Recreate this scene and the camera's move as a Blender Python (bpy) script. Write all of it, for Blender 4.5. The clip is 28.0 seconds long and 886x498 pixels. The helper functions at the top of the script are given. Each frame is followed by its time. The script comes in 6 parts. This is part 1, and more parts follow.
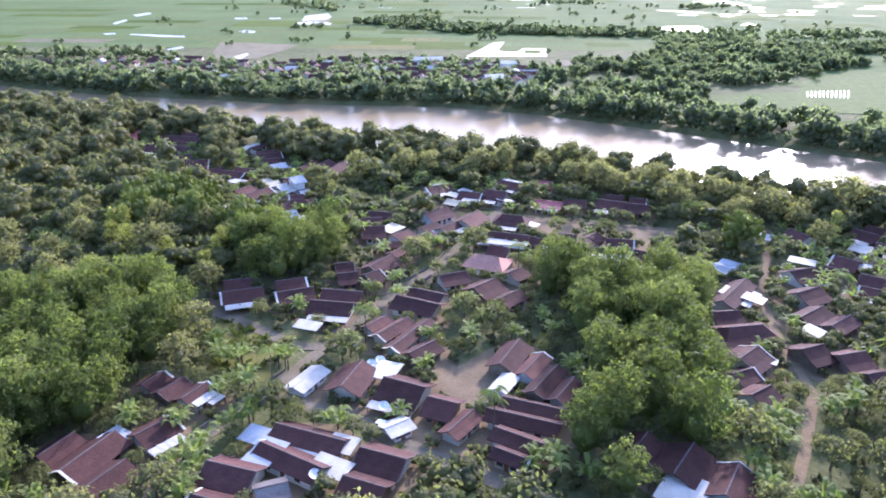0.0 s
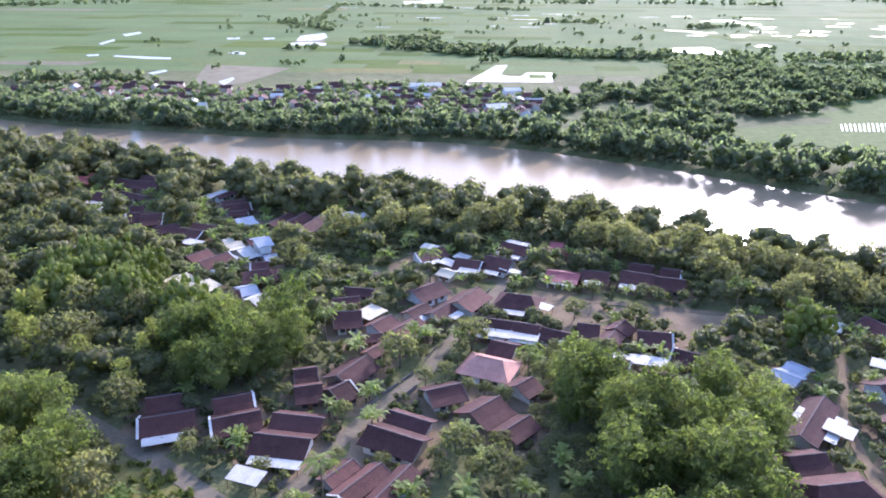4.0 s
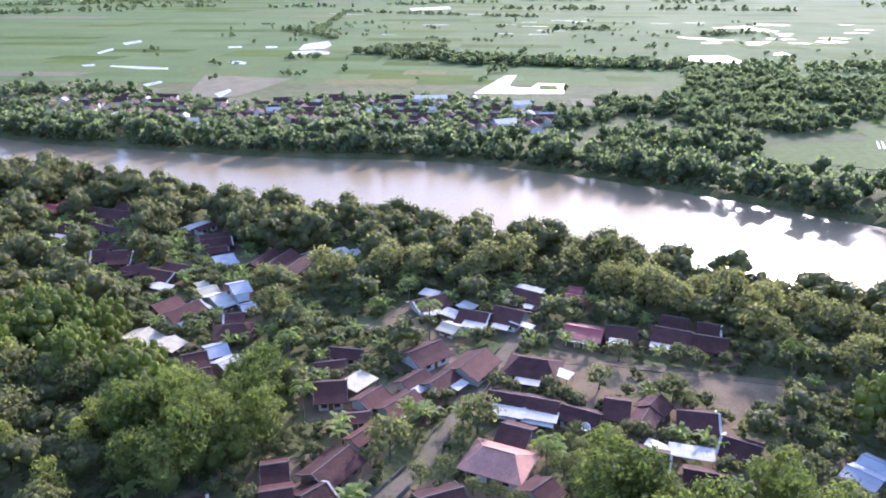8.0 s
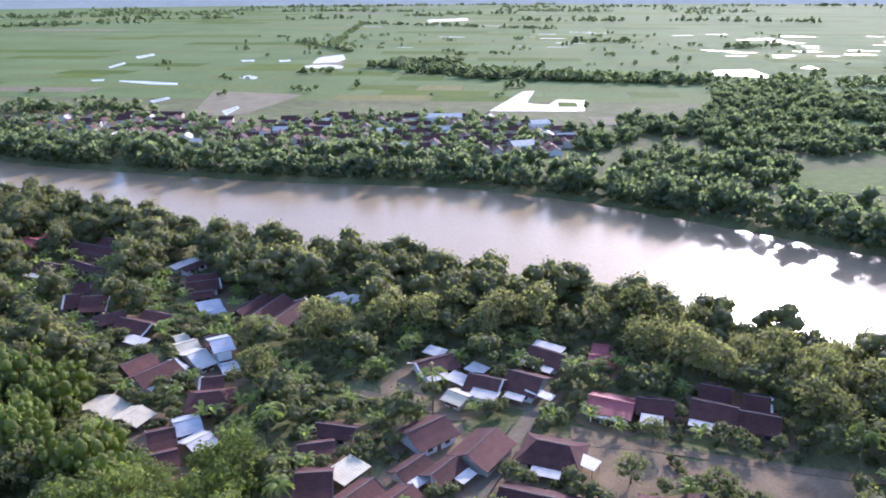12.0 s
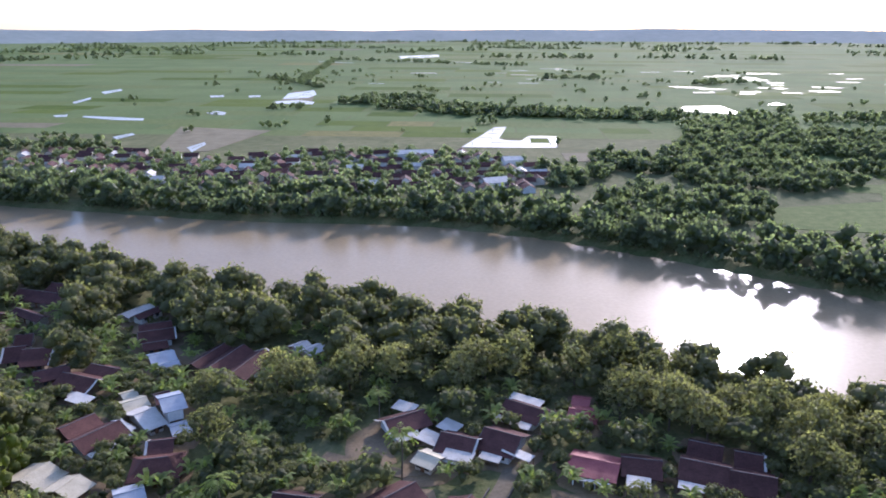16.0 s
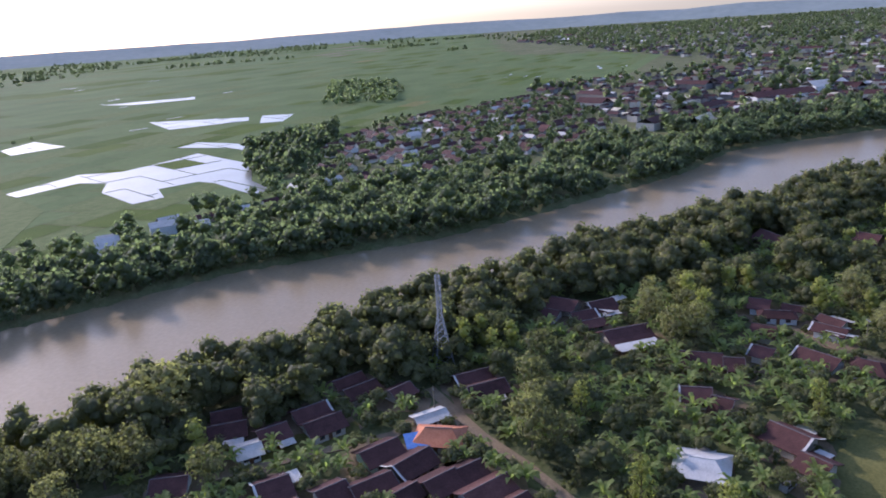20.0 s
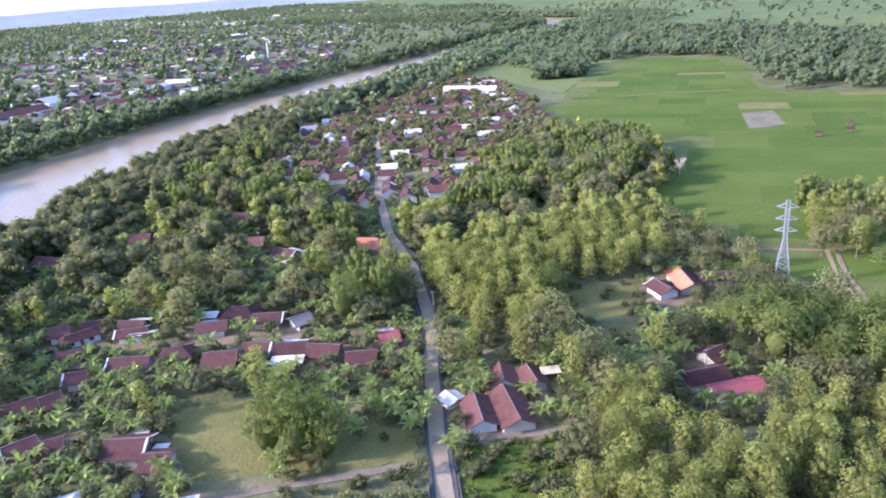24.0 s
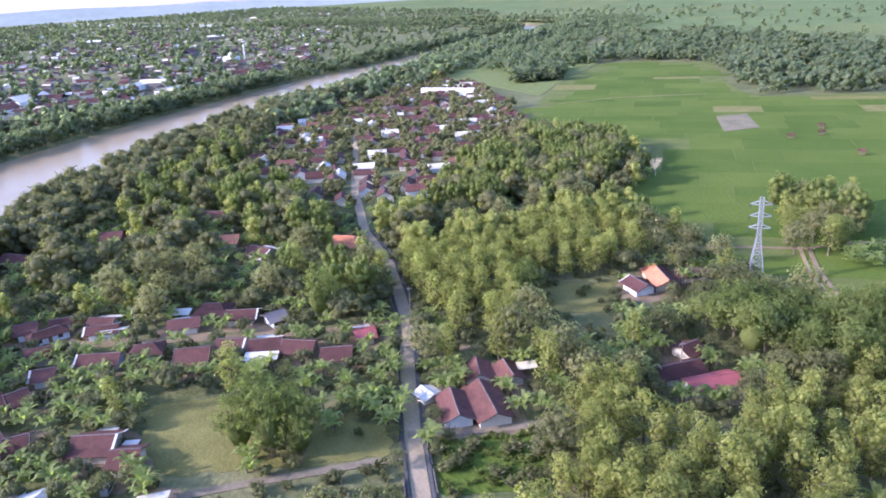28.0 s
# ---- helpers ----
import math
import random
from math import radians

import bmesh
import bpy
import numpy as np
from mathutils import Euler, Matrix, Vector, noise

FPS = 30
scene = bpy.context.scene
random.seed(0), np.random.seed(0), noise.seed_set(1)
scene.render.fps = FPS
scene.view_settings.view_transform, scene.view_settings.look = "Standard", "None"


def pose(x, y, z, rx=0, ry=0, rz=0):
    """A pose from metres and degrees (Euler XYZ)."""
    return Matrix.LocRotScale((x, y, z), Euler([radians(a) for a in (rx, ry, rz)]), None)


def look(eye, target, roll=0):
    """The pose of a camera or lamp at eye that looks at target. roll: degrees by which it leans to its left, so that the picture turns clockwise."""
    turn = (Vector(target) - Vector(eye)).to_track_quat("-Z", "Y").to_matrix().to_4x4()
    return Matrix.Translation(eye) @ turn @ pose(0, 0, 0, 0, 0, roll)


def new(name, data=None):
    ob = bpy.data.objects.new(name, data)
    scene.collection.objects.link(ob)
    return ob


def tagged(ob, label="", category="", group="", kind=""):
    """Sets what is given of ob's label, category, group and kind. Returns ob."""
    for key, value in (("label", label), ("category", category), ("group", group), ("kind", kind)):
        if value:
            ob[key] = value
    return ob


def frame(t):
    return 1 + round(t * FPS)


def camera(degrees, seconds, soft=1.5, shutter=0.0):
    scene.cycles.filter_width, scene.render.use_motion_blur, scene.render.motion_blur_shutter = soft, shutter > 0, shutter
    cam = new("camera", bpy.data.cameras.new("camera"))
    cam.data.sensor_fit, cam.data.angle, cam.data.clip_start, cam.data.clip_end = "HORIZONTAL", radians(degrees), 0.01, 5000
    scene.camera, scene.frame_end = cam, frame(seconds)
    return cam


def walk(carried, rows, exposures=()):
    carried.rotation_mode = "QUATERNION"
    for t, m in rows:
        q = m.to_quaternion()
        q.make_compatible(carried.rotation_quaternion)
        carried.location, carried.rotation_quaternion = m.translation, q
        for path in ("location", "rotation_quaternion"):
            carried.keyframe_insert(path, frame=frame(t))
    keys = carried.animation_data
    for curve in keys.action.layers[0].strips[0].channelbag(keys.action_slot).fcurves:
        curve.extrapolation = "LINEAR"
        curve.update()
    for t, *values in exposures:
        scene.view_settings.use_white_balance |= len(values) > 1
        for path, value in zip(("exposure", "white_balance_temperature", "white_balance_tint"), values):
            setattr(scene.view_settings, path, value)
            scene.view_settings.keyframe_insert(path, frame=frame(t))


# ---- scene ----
cam = camera(61.8, 28.0, soft=1.8)
PATH = [
    (0.0, 0.00, 0.00, 91.00, 68.20, -0.00, 0.00),
    (0.5, 0.67, 9.80, 91.08, 68.28, 0.05, -0.12),
    (1.0, 1.23, 16.62, 91.24, 68.47, 0.04, -0.31),
    (1.5, 1.57, 21.60, 91.54, 68.58, 0.02, -0.62),
    (2.0, 1.83, 25.50, 91.84, 68.67, 0.02, -0.74),
    (2.5, 2.00, 28.99, 91.98, 68.70, -0.00, -0.71),
    (3.0, 2.14, 33.55, 92.01, 69.01, -0.02, -0.15),
    (3.5, 2.66, 43.94, 92.18, 69.28, -0.05, 0.04),
    (5.5, 3.46, 65.44, 92.72, 69.43, -0.01, 0.73),
    (6.0, 3.77, 69.69, 92.83, 69.46, 0.06, 0.74),
    (6.5, 4.03, 73.95, 92.86, 69.55, 0.09, 0.62),
    (7.0, 4.21, 77.88, 92.84, 69.63, 0.08, 0.49),
    (7.5, 4.47, 82.28, 92.89, 69.68, 0.10, 0.73),
    (8.0, 4.66, 86.42, 92.93, 69.77, 0.10, 0.78),
    (8.5, 5.00, 90.53, 93.12, 69.84, 0.13, 0.83),
    (9.0, 5.29, 94.93, 93.40, 69.88, 0.14, 0.94),
    (9.5, 5.67, 99.05, 93.68, 69.93, 0.20, 0.96),
    (10.0, 5.88, 102.91, 93.93, 69.97, 0.23, 0.96),
    (10.5, 6.17, 106.53, 94.12, 70.08, 0.23, 1.11),
    (11.0, 6.45, 108.67, 94.32, 70.14, 0.23, 0.69),
    (11.5, 6.50, 110.36, 94.55, 70.17, 0.20, 0.69),
    (12.0, 6.86, 114.68, 94.91, 70.51, 0.28, 2.12),
    (12.5, 7.21, 118.83, 94.98, 71.25, 0.17, 1.45),
    (14.5, 7.25, 124.89, 94.15, 72.43, -0.05, 1.76),
    (15.0, 7.31, 125.75, 94.08, 72.60, -0.04, 0.77),
    (15.5, 7.28, 126.49, 94.12, 72.85, -0.01, -0.20),
    (16.0, 7.31, 127.11, 94.16, 73.12, -0.01, 0.03),
    (16.5, 7.25, 127.51, 94.18, 73.22, -0.01, 0.34),
    (17.0, 7.25, 127.76, 94.17, 73.27, -0.02, 0.44),
    (17.5, 7.22, 128.12, 94.17, 73.31, -0.02, 0.76),
    (18.0, 7.24, 128.42, 94.19, 73.38, -0.04, 1.38),
    (18.5, 7.25, 128.72, 94.13, 73.39, -0.04, 1.92),
    (19.0, 7.22, 129.18, 93.91, 73.38, 0.06, 0.76),
    (19.5, 8.15, 128.17, 94.32, 73.69, 1.63, -28.31),
    (20.0, 8.83, 126.20, 94.52, 72.76, 3.89, -71.72),
    (20.5, 7.79, 123.57, 96.48, 70.33, 4.97, -111.10),
    (21.0, 7.29, 123.38, 96.94, 69.92, 4.98, -118.50),
    (21.5, 7.25, 124.14, 97.36, 69.85, 4.62, -121.91),
    (22.0, 7.14, 124.13, 97.18, 69.77, 4.48, -122.84),
    (22.5, 7.07, 124.13, 96.95, 69.72, 4.33, -124.25),
    (24.5, 7.11, 124.20, 95.25, 69.86, 3.93, -125.90),
    (25.0, 7.17, 124.03, 94.99, 69.86, 3.98, -125.92),
    (25.5, 7.39, 124.16, 94.63, 69.88, 3.69, -126.74),
    (26.0, 7.29, 124.11, 94.19, 69.95, 3.58, -126.47),
    (26.5, 7.13, 124.21, 94.00, 69.99, 3.47, -127.09),
    (27.0, 7.08, 124.05, 93.64, 70.06, 3.37, -127.53),
    (27.5, 6.96, 123.97, 93.31, 70.10, 3.35, -127.29),
    (28.0, 7.18, 123.99, 92.80, 70.13, 3.22, -127.46),
]
EXPOSURES = [(0.0, 2.17, 5500, 30), (3.0, 2.12, 5500, 30), (12.0, 1.83, 5550, 29), (15.0, 1.4, 5600, 27), (19.0, 1.36, 5600, 27), (20.0, 1.04, 5550, 30), (20.5, 1.68, 5500, 32), (21.0, 2.3, 5500, 33), (25.0, 2.22, 5480, 33), (28.0, 2.2, 5480, 33)]
walk(cam, [(t, pose(x, y, z, a, b, c)) for t, x, y, z, a, b, c in PATH], EXPOSURES)

# ---- sky, sun ----
SUN_AZ, SUN_EL = 24.0, 23.0
world = bpy.data.worlds.new("sky")
scene.world = world
world.use_nodes = True
wn = world.node_tree
sky = wn.nodes.new("ShaderNodeTexSky")
sky.sky_type = 'NISHITA'
sky.sun_disc = False
sky.sun_elevation, sky.sun_rotation = radians(SUN_EL), radians(SUN_AZ)
sky.air_density, sky.dust_density, sky.ozone_density = 1.0, 1.4, 2.5
wn.nodes["Background"].inputs["Strength"].default_value = 0.15
wn.links.new(sky.outputs[0], wn.nodes["Background"].inputs["Color"])
sun = new("sun", bpy.data.lights.new("sun", "SUN"))
sun.data.energy, sun.data.angle, sun.data.color = 2.0, radians(2.5), (1.0, 0.94, 0.85)
sun_way = Vector((math.sin(radians(SUN_AZ)) * math.cos(radians(SUN_EL)), math.cos(radians(SUN_AZ)) * math.cos(radians(SUN_EL)), math.sin(radians(SUN_EL))))
sun.matrix_world = look((0, 0, 300), Vector((0, 0, 300)) - sun_way)


# ---- materials ----
def material(name, dark, light, rough=0.8, scale=1.0, detail=0.2, bump=0.15, spec=0.06, metal=0.0, wide=0.0, vary=0.15, island=0.0):
    """Two scales of variation between two colours, in metres of the world, with fine relief."""
    m = bpy.data.materials.new(name)
    m.use_nodes = True
    nt = m.node_tree
    b = nt.nodes["Principled BSDF"]
    b.inputs["Roughness"].default_value, b.inputs["Specular IOR Level"].default_value, b.inputs["Metallic"].default_value = rough, spec, metal
    geo = nt.nodes.new("ShaderNodeNewGeometry")
    fine, broad = nt.nodes.new("ShaderNodeTexNoise"), nt.nodes.new("ShaderNodeTexNoise")
    for n, s in ((fine, 1 / detail), (broad, 1 / scale)):
        n.inputs["Scale"].default_value, n.inputs["Detail"].default_value = s, 4
        nt.links.new(geo.outputs["Position"], n.inputs["Vector"])
    add = nt.nodes.new("ShaderNodeMath")
    add.operation = 'ADD'
    nt.links.new(fine.outputs["Fac"], add.inputs[0])
    nt.links.new(broad.outputs["Fac"], add.inputs[1])
    last = add
    if wide or island:
        extra = nt.nodes.new("ShaderNodeMath")
        extra.operation = 'MULTIPLY_ADD'
        if island:
            nt.links.new(geo.outputs["Random Per Island"], extra.inputs[0])
            extra.inputs[1].default_value = island
        else:
            far = nt.nodes.new("ShaderNodeTexNoise")
            far.inputs["Scale"].default_value = 1 / wide
            nt.links.new(geo.outputs["Position"], far.inputs["Vector"])
            nt.links.new(far.outputs["Fac"], extra.inputs[0])
            extra.inputs[1].default_value = 0.9
        nt.links.new(last.outputs[0], extra.inputs[2])
        last = extra
    info = nt.nodes.new("ShaderNodeObjectInfo")
    own = nt.nodes.new("ShaderNodeMath")
    own.operation = 'MULTIPLY_ADD'
    nt.links.new(info.outputs["Random"], own.inputs[0])
    own.inputs[1].default_value = vary * 2
    nt.links.new(last.outputs[0], own.inputs[2])
    ramp = nt.nodes.new("ShaderNodeMapRange")
    mid = 1.0 + vary + (0.45 if wide else 0) + island / 2
    ramp.inputs["From Min"].default_value, ramp.inputs["From Max"].default_value = mid - 0.42 - island / 2, mid + 0.42 + island / 2
    nt.links.new(own.outputs[0], ramp.inputs["Value"])
    mix = nt.nodes.new("ShaderNodeMix")
    mix.data_type = 'RGBA'
    mix.inputs["A"].default_value, mix.inputs["B"].default_value = (*dark, 1), (*light, 1)
    nt.links.new(ramp.outputs[0], mix.inputs["Factor"])
    nt.links.new(mix.outputs["Result"], b.inputs["Base Color"])
    if bump:
        bp = nt.nodes.new("ShaderNodeBump")
        bp.inputs["Strength"].default_value, bp.inputs["Distance"].default_value = bump, detail
        nt.links.new(fine.outputs["Fac"], bp.inputs["Height"])
        nt.links.new(bp.outputs[0], b.inputs["Normal"])
    return m


def foliage(name, dark, light, thin=0.35, spec=0.3, rough=0.55, island=0.24):
    """Leaves: each card its own tone, each tree its own drift of colour, some light through the blade."""
    m = material(name, dark, light, rough=rough, scale=9.0, detail=0.7, bump=0.9, spec=spec, vary=0.34, island=island)
    nt = m.node_tree
    b, out = nt.nodes["Principled BSDF"], nt.nodes["Material Output"]
    tr = nt.nodes.new("ShaderNodeBsdfTranslucent")
    src = b.inputs["Base Color"].links[0].from_socket
    warm = nt.nodes.new("ShaderNodeMix")
    warm.data_type, warm.blend_type = 'RGBA', 'MULTIPLY'
    warm.inputs["Factor"].default_value = 1.0
    warm.inputs["B"].default_value = (1.75, 1.95, 1.1, 1)
    nt.links.new(src, warm.inputs["A"])
    nt.links.new(warm.outputs["Result"], tr.inputs["Color"])
    mx = nt.nodes.new("ShaderNodeMixShader")
    mx.inputs[0].default_value = thin
    nt.links.new(b.outputs[0], mx.inputs[1])
    nt.links.new(tr.outputs[0], mx.inputs[2])
    nt.links.new(mx.outputs[0], out.inputs["Surface"])
    return m


def tiles(name, dark, light):
    """Clay roof tiles: rows of small waves, lichen and soot."""
    m = material(name, dark, light, rough=0.85, scale=2.2, detail=0.35, bump=0.3, spec=0.18, vary=0.25)
    return m


M = dict(
    maroon=tiles("maroon_tile", (0.042, 0.0178, 0.0142), (0.098, 0.042, 0.033)),
    brown=tiles("brown_tile", (0.046, 0.020, 0.017), (0.108, 0.047, 0.038)),
    rust=tiles("rust_tile", (0.066, 0.027, 0.021), (0.148, 0.064, 0.047)),
    orange=tiles("orange_tile", (0.35, 0.125, 0.06), (0.56, 0.225, 0.115)),
    grey=tiles("grey_tile", (0.10, 0.085, 0.08), (0.22, 0.19, 0.17)),
    red=material("red_metal_sheet", (0.20, 0.050, 0.048), (0.33, 0.098, 0.090), rough=0.6, scale=3, detail=0.3, spec=0.2),
    zinc=material("zinc_sheet", (0.36, 0.322, 0.268), (0.61, 0.56, 0.48), rough=0.7, scale=2.5, detail=0.25, spec=0.25),
    slate=material("blue_grey_sheet", (0.25, 0.260, 0.268), (0.41, 0.422, 0.432), rough=0.6, scale=2.5, detail=0.25, spec=0.2),
    tan=material("pale_sheet", (0.40, 0.34, 0.23), (0.58, 0.50, 0.35), rough=0.7, scale=2, detail=0.25),
    white=material("white_plaster", (0.46, 0.44, 0.40), (0.70, 0.68, 0.63), rough=0.9, scale=1.6, detail=0.2),
    cream=material("cream_plaster", (0.36, 0.31, 0.24), (0.56, 0.50, 0.40), rough=0.9, scale=1.6, detail=0.2),
    mint=material("green_plaster", (0.24, 0.32, 0.25), (0.36, 0.45, 0.36), rough=0.9, scale=1.6, detail=0.2),
    board=material("weathered_boards", (0.10, 0.075, 0.055), (0.25, 0.19, 0.14), rough=0.9, scale=1.2, detail=0.12),
    cap=material("cement_ridge", (0.085, 0.066, 0.060), (0.19, 0.155, 0.14), rough=0.9, scale=1.0, detail=0.15),
    glass=material("dark_window", (0.02, 0.022, 0.025), (0.04, 0.045, 0.05), rough=0.15, bump=0, spec=0.5),
    wood=material("door_wood", (0.10, 0.05, 0.025), (0.20, 0.11, 0.06), rough=0.7, scale=0.8, detail=0.1),
    paved=material("pale_concrete", (0.222, 0.170, 0.106), (0.345, 0.270, 0.174), rough=0.9, scale=7, detail=0.8, bump=0.1),
    concrete=material("road_concrete", (0.130, 0.104, 0.068), (0.238, 0.192, 0.130), rough=0.9, scale=7, detail=0.8, bump=0.1),
    dirt=material("packed_dirt", (0.142, 0.102, 0.060), (0.274, 0.198, 0.120), rough=0.95, scale=6, detail=0.6),
    ditch=material("ditch_stone", (0.05, 0.048, 0.045), (0.13, 0.12, 0.11), rough=0.95, scale=3, detail=0.3),
    ground=material("village_ground", (0.056, 0.074, 0.022), (0.165, 0.152, 0.072), rough=0.95, scale=9, detail=1.3, bump=0.3, wide=60),
    grass=material("grass", (0.082, 0.080, 0.021), (0.190, 0.168, 0.055), rough=0.9, scale=7, detail=0.7, bump=0.3),
    dry=material("stubble", (0.115, 0.098, 0.055), (0.225, 0.190, 0.118), rough=0.95, scale=12, detail=1.0, bump=0.3),
    rice=material("rice", (0.046, 0.078, 0.011), (0.112, 0.138, 0.027), rough=0.9, scale=30, detail=1.5, bump=0.25, island=0.5, spec=0.03),
    # Far plain rice: colour desaturated and lightened to imitate haze over distance.
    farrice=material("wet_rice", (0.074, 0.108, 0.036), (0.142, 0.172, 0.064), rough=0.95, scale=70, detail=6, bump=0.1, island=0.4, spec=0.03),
    verge=material("field_verge", (0.048, 0.074, 0.014), (0.128, 0.136, 0.038), rough=0.95, scale=12, detail=1.0),
    bund=material("bund", (0.075, 0.105, 0.025), (0.17, 0.18, 0.065), rough=0.95, scale=5, detail=0.8),
    water=material("muddy_water", (0.232, 0.168, 0.090), (0.295, 0.220, 0.124), rough=0.24, scale=60, detail=1.6, bump=0.012, spec=0.06, vary=0.0),
    pond=material("flooded_paddy", (0.13, 0.125, 0.10), (0.22, 0.21, 0.18), rough=0.3, scale=30, detail=2.0, bump=0.02, spec=0.25),
    steel=material("galvanised_steel", (0.20, 0.205, 0.205), (0.31, 0.315, 0.315), rough=0.55, metal=0.3, bump=0),
    bark=material("bark", (0.07, 0.052, 0.036), (0.18, 0.14, 0.10), rough=0.95, scale=1.0, detail=0.15),
    mango=foliage("mango_leaves", (0.082, 0.087, 0.039), (0.190, 0.183, 0.084), thin=0.5, spec=0.12),
    teak=foliage("teak_leaves", (0.142, 0.144, 0.042), (0.310, 0.300, 0.098), thin=0.52, spec=0.12, island=0.42),
    bamboo=foliage("bamboo_leaves", (0.070, 0.092, 0.024), (0.180, 0.194, 0.062), thin=0.52, spec=0.1),
    banana=foliage("banana_leaves", (0.130, 0.165, 0.044), (0.310, 0.335, 0.115), thin=0.5, spec=0.15, rough=0.6),
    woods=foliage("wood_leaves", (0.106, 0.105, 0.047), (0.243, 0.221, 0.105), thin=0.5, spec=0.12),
    # Far trees only: greyer, bluer leaf colour with distance haze painted in.
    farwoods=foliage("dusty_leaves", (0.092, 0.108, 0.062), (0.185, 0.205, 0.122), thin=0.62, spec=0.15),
    plastic=material("white_plastic_film", (0.6, 0.6, 0.6), (0.82, 0.82, 0.82), rough=0.4, bump=0.05),
    blue=material("blue_tarpaulin", (0.06, 0.13, 0.30), (0.12, 0.22, 0.44), rough=0.6, scale=1.5),
    salmon=tiles("salmon_tile", (0.36, 0.17, 0.12), (0.55, 0.29, 0.21)),
    soot=material("sooty_plaster", (0.13, 0.115, 0.10), (0.24, 0.215, 0.19), rough=0.9, scale=2, detail=0.3),
    # Horizon hills: air haze is mixed into this pale grey base colour.
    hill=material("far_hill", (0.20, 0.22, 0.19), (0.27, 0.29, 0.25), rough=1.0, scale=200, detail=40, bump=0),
)


# ---- mesh helpers ----
class Build:
    """Gathers vertices and faces of one mesh."""

    def __init__(self):
        self.v, self.f = [], []

    def face(self, *pts):
        n = len(self.v)
        self.v += [tuple(p) for p in pts]
        self.f.append(tuple(range(n, n + len(pts))))

    def box(self, x0, y0, z0, x1, y1, z1):
        n = len(self.v)
        self.v += [(x, y, z) for z in (z0, z1) for x, y in ((x0, y0), (x1, y0), (x1, y1), (x0, y1))]
        self.f += [tuple(n + i for i in q) for q in ((3, 2, 1, 0), (4, 5, 6, 7), (0, 1, 5, 4), (1, 2, 6, 5), (2, 3, 7, 6), (3, 0, 4, 7))]
        return self

    def slab(self, top, thick):
        """A sheet with the outline top, that thick, downwards."""
        n, k = len(self.v), len(top)
        self.v += [tuple(p) for p in top] + [(p[0], p[1], p[2] - thick) for p in top]
        self.f += [tuple(range(n, n + k)), tuple(range(n + 2 * k - 1, n + k - 1, -1))]
        self.f += [(n + i, n + k + i, n + k + (i + 1) % k, n + (i + 1) % k) for i in range(k)]
        return self

    def beam(self, a, b, w):
        """A square bar from a to b."""
        a, b = Vector(a), Vector(b)
        d = (b - a).normalized()
        s = d.cross(Vector((0, 0, 1)) if abs(d.z) < 0.9 else Vector((1, 0, 0))).normalized() * w / 2
        u = d.cross(s).normalized() * w / 2
        n = len(self.v)
        self.v += [tuple(p + q) for p in (a, b) for q in (s + u, u - s, -s - u, s - u)]
        self.f += [tuple(n + i for i in q) for q in ((3, 2, 1, 0), (4, 5, 6, 7), (0, 1, 5, 4), (1, 2, 6, 5), (2, 3, 7, 6), (3, 0, 4, 7))]
        return self

    def mesh(self, name, mat):
        me = bpy.data.meshes.new(name)
        me.from_pydata(self.v, [], self.f)
        me.materials.append(mat)
        me.update()
        return me


def part(name, build, mat, parent, label=""):
    ob = new(name, build.mesh(name, mat) if isinstance(build, Build) else build)
    ob.parent = parent
    return tagged(ob, label)


def thing(name, m, label, category, group="", kind=""):
    ob = new(name)
    ob.matrix_basis = m
    return tagged(ob, label, category, group, kind)


def sheet(name, pts, z, mat, label, category):
    b = Build()
    b.slab([(x, y, z) for x, y in pts], 0.3)
    return tagged(new(name, b.mesh(name, mat)), label, category, "", "structure")


def inside(p, pts):
    x, y = p
    hit = False
    for (x0, y0), (x1, y1) in zip(pts, pts[1:] + pts[:1]):
        if (y0 > y) != (y1 > y) and x < (x1 - x0) * (y - y0) / (y1 - y0) + x0:
            hit = not hit
    return hit


def off_line(p, pts):
    """Distance of p from a line of points."""
    best = 1e9
    for (x0, y0), (x1, y1) in zip(pts, pts[1:]):
        dx, dy = x1 - x0, y1 - y0
        k = max(0, min(1, ((p[0] - x0) * dx + (p[1] - y0) * dy) / (dx * dx + dy * dy)))
        best = min(best, math.hypot(p[0] - x0 - k * dx, p[1] - y0 - k * dy))
    return best


# ---- river, ground ----
NEAR_BANK = [(-2600, 1050), (-1200, 720), (-520, 545), (-185, 436), (-91, 389), (-9, 367), (43, 341), (98, 314), (146, 281), (192, 242), (258, 198), (330, 141), (404, 70), (476, 8), (540, -70), (598, -164), (702, -345), (858, -545), (962, -800), (1020, -950), (1080, -1010), (1320, -1030), (2300, -900), (4500, -700)]
FAR_BANK = [(-2600, 1190), (-1200, 850), (-520, 650), (-243, 534), (-107, 501), (3, 489), (61, 464), (122, 422), (168, 386), (224, 344), (266, 314), (322, 242), (382, 194), (470, 134), (540, 106), (600, 32), (675, -74), (770, -228), (872, -452), (1000, -690), (1085, -880), (1120, -920), (1330, -930), (2280, -800), (4500, -600)]
RIVER = NEAR_BANK + FAR_BANK[::-1]
WATER_Z = -3.0


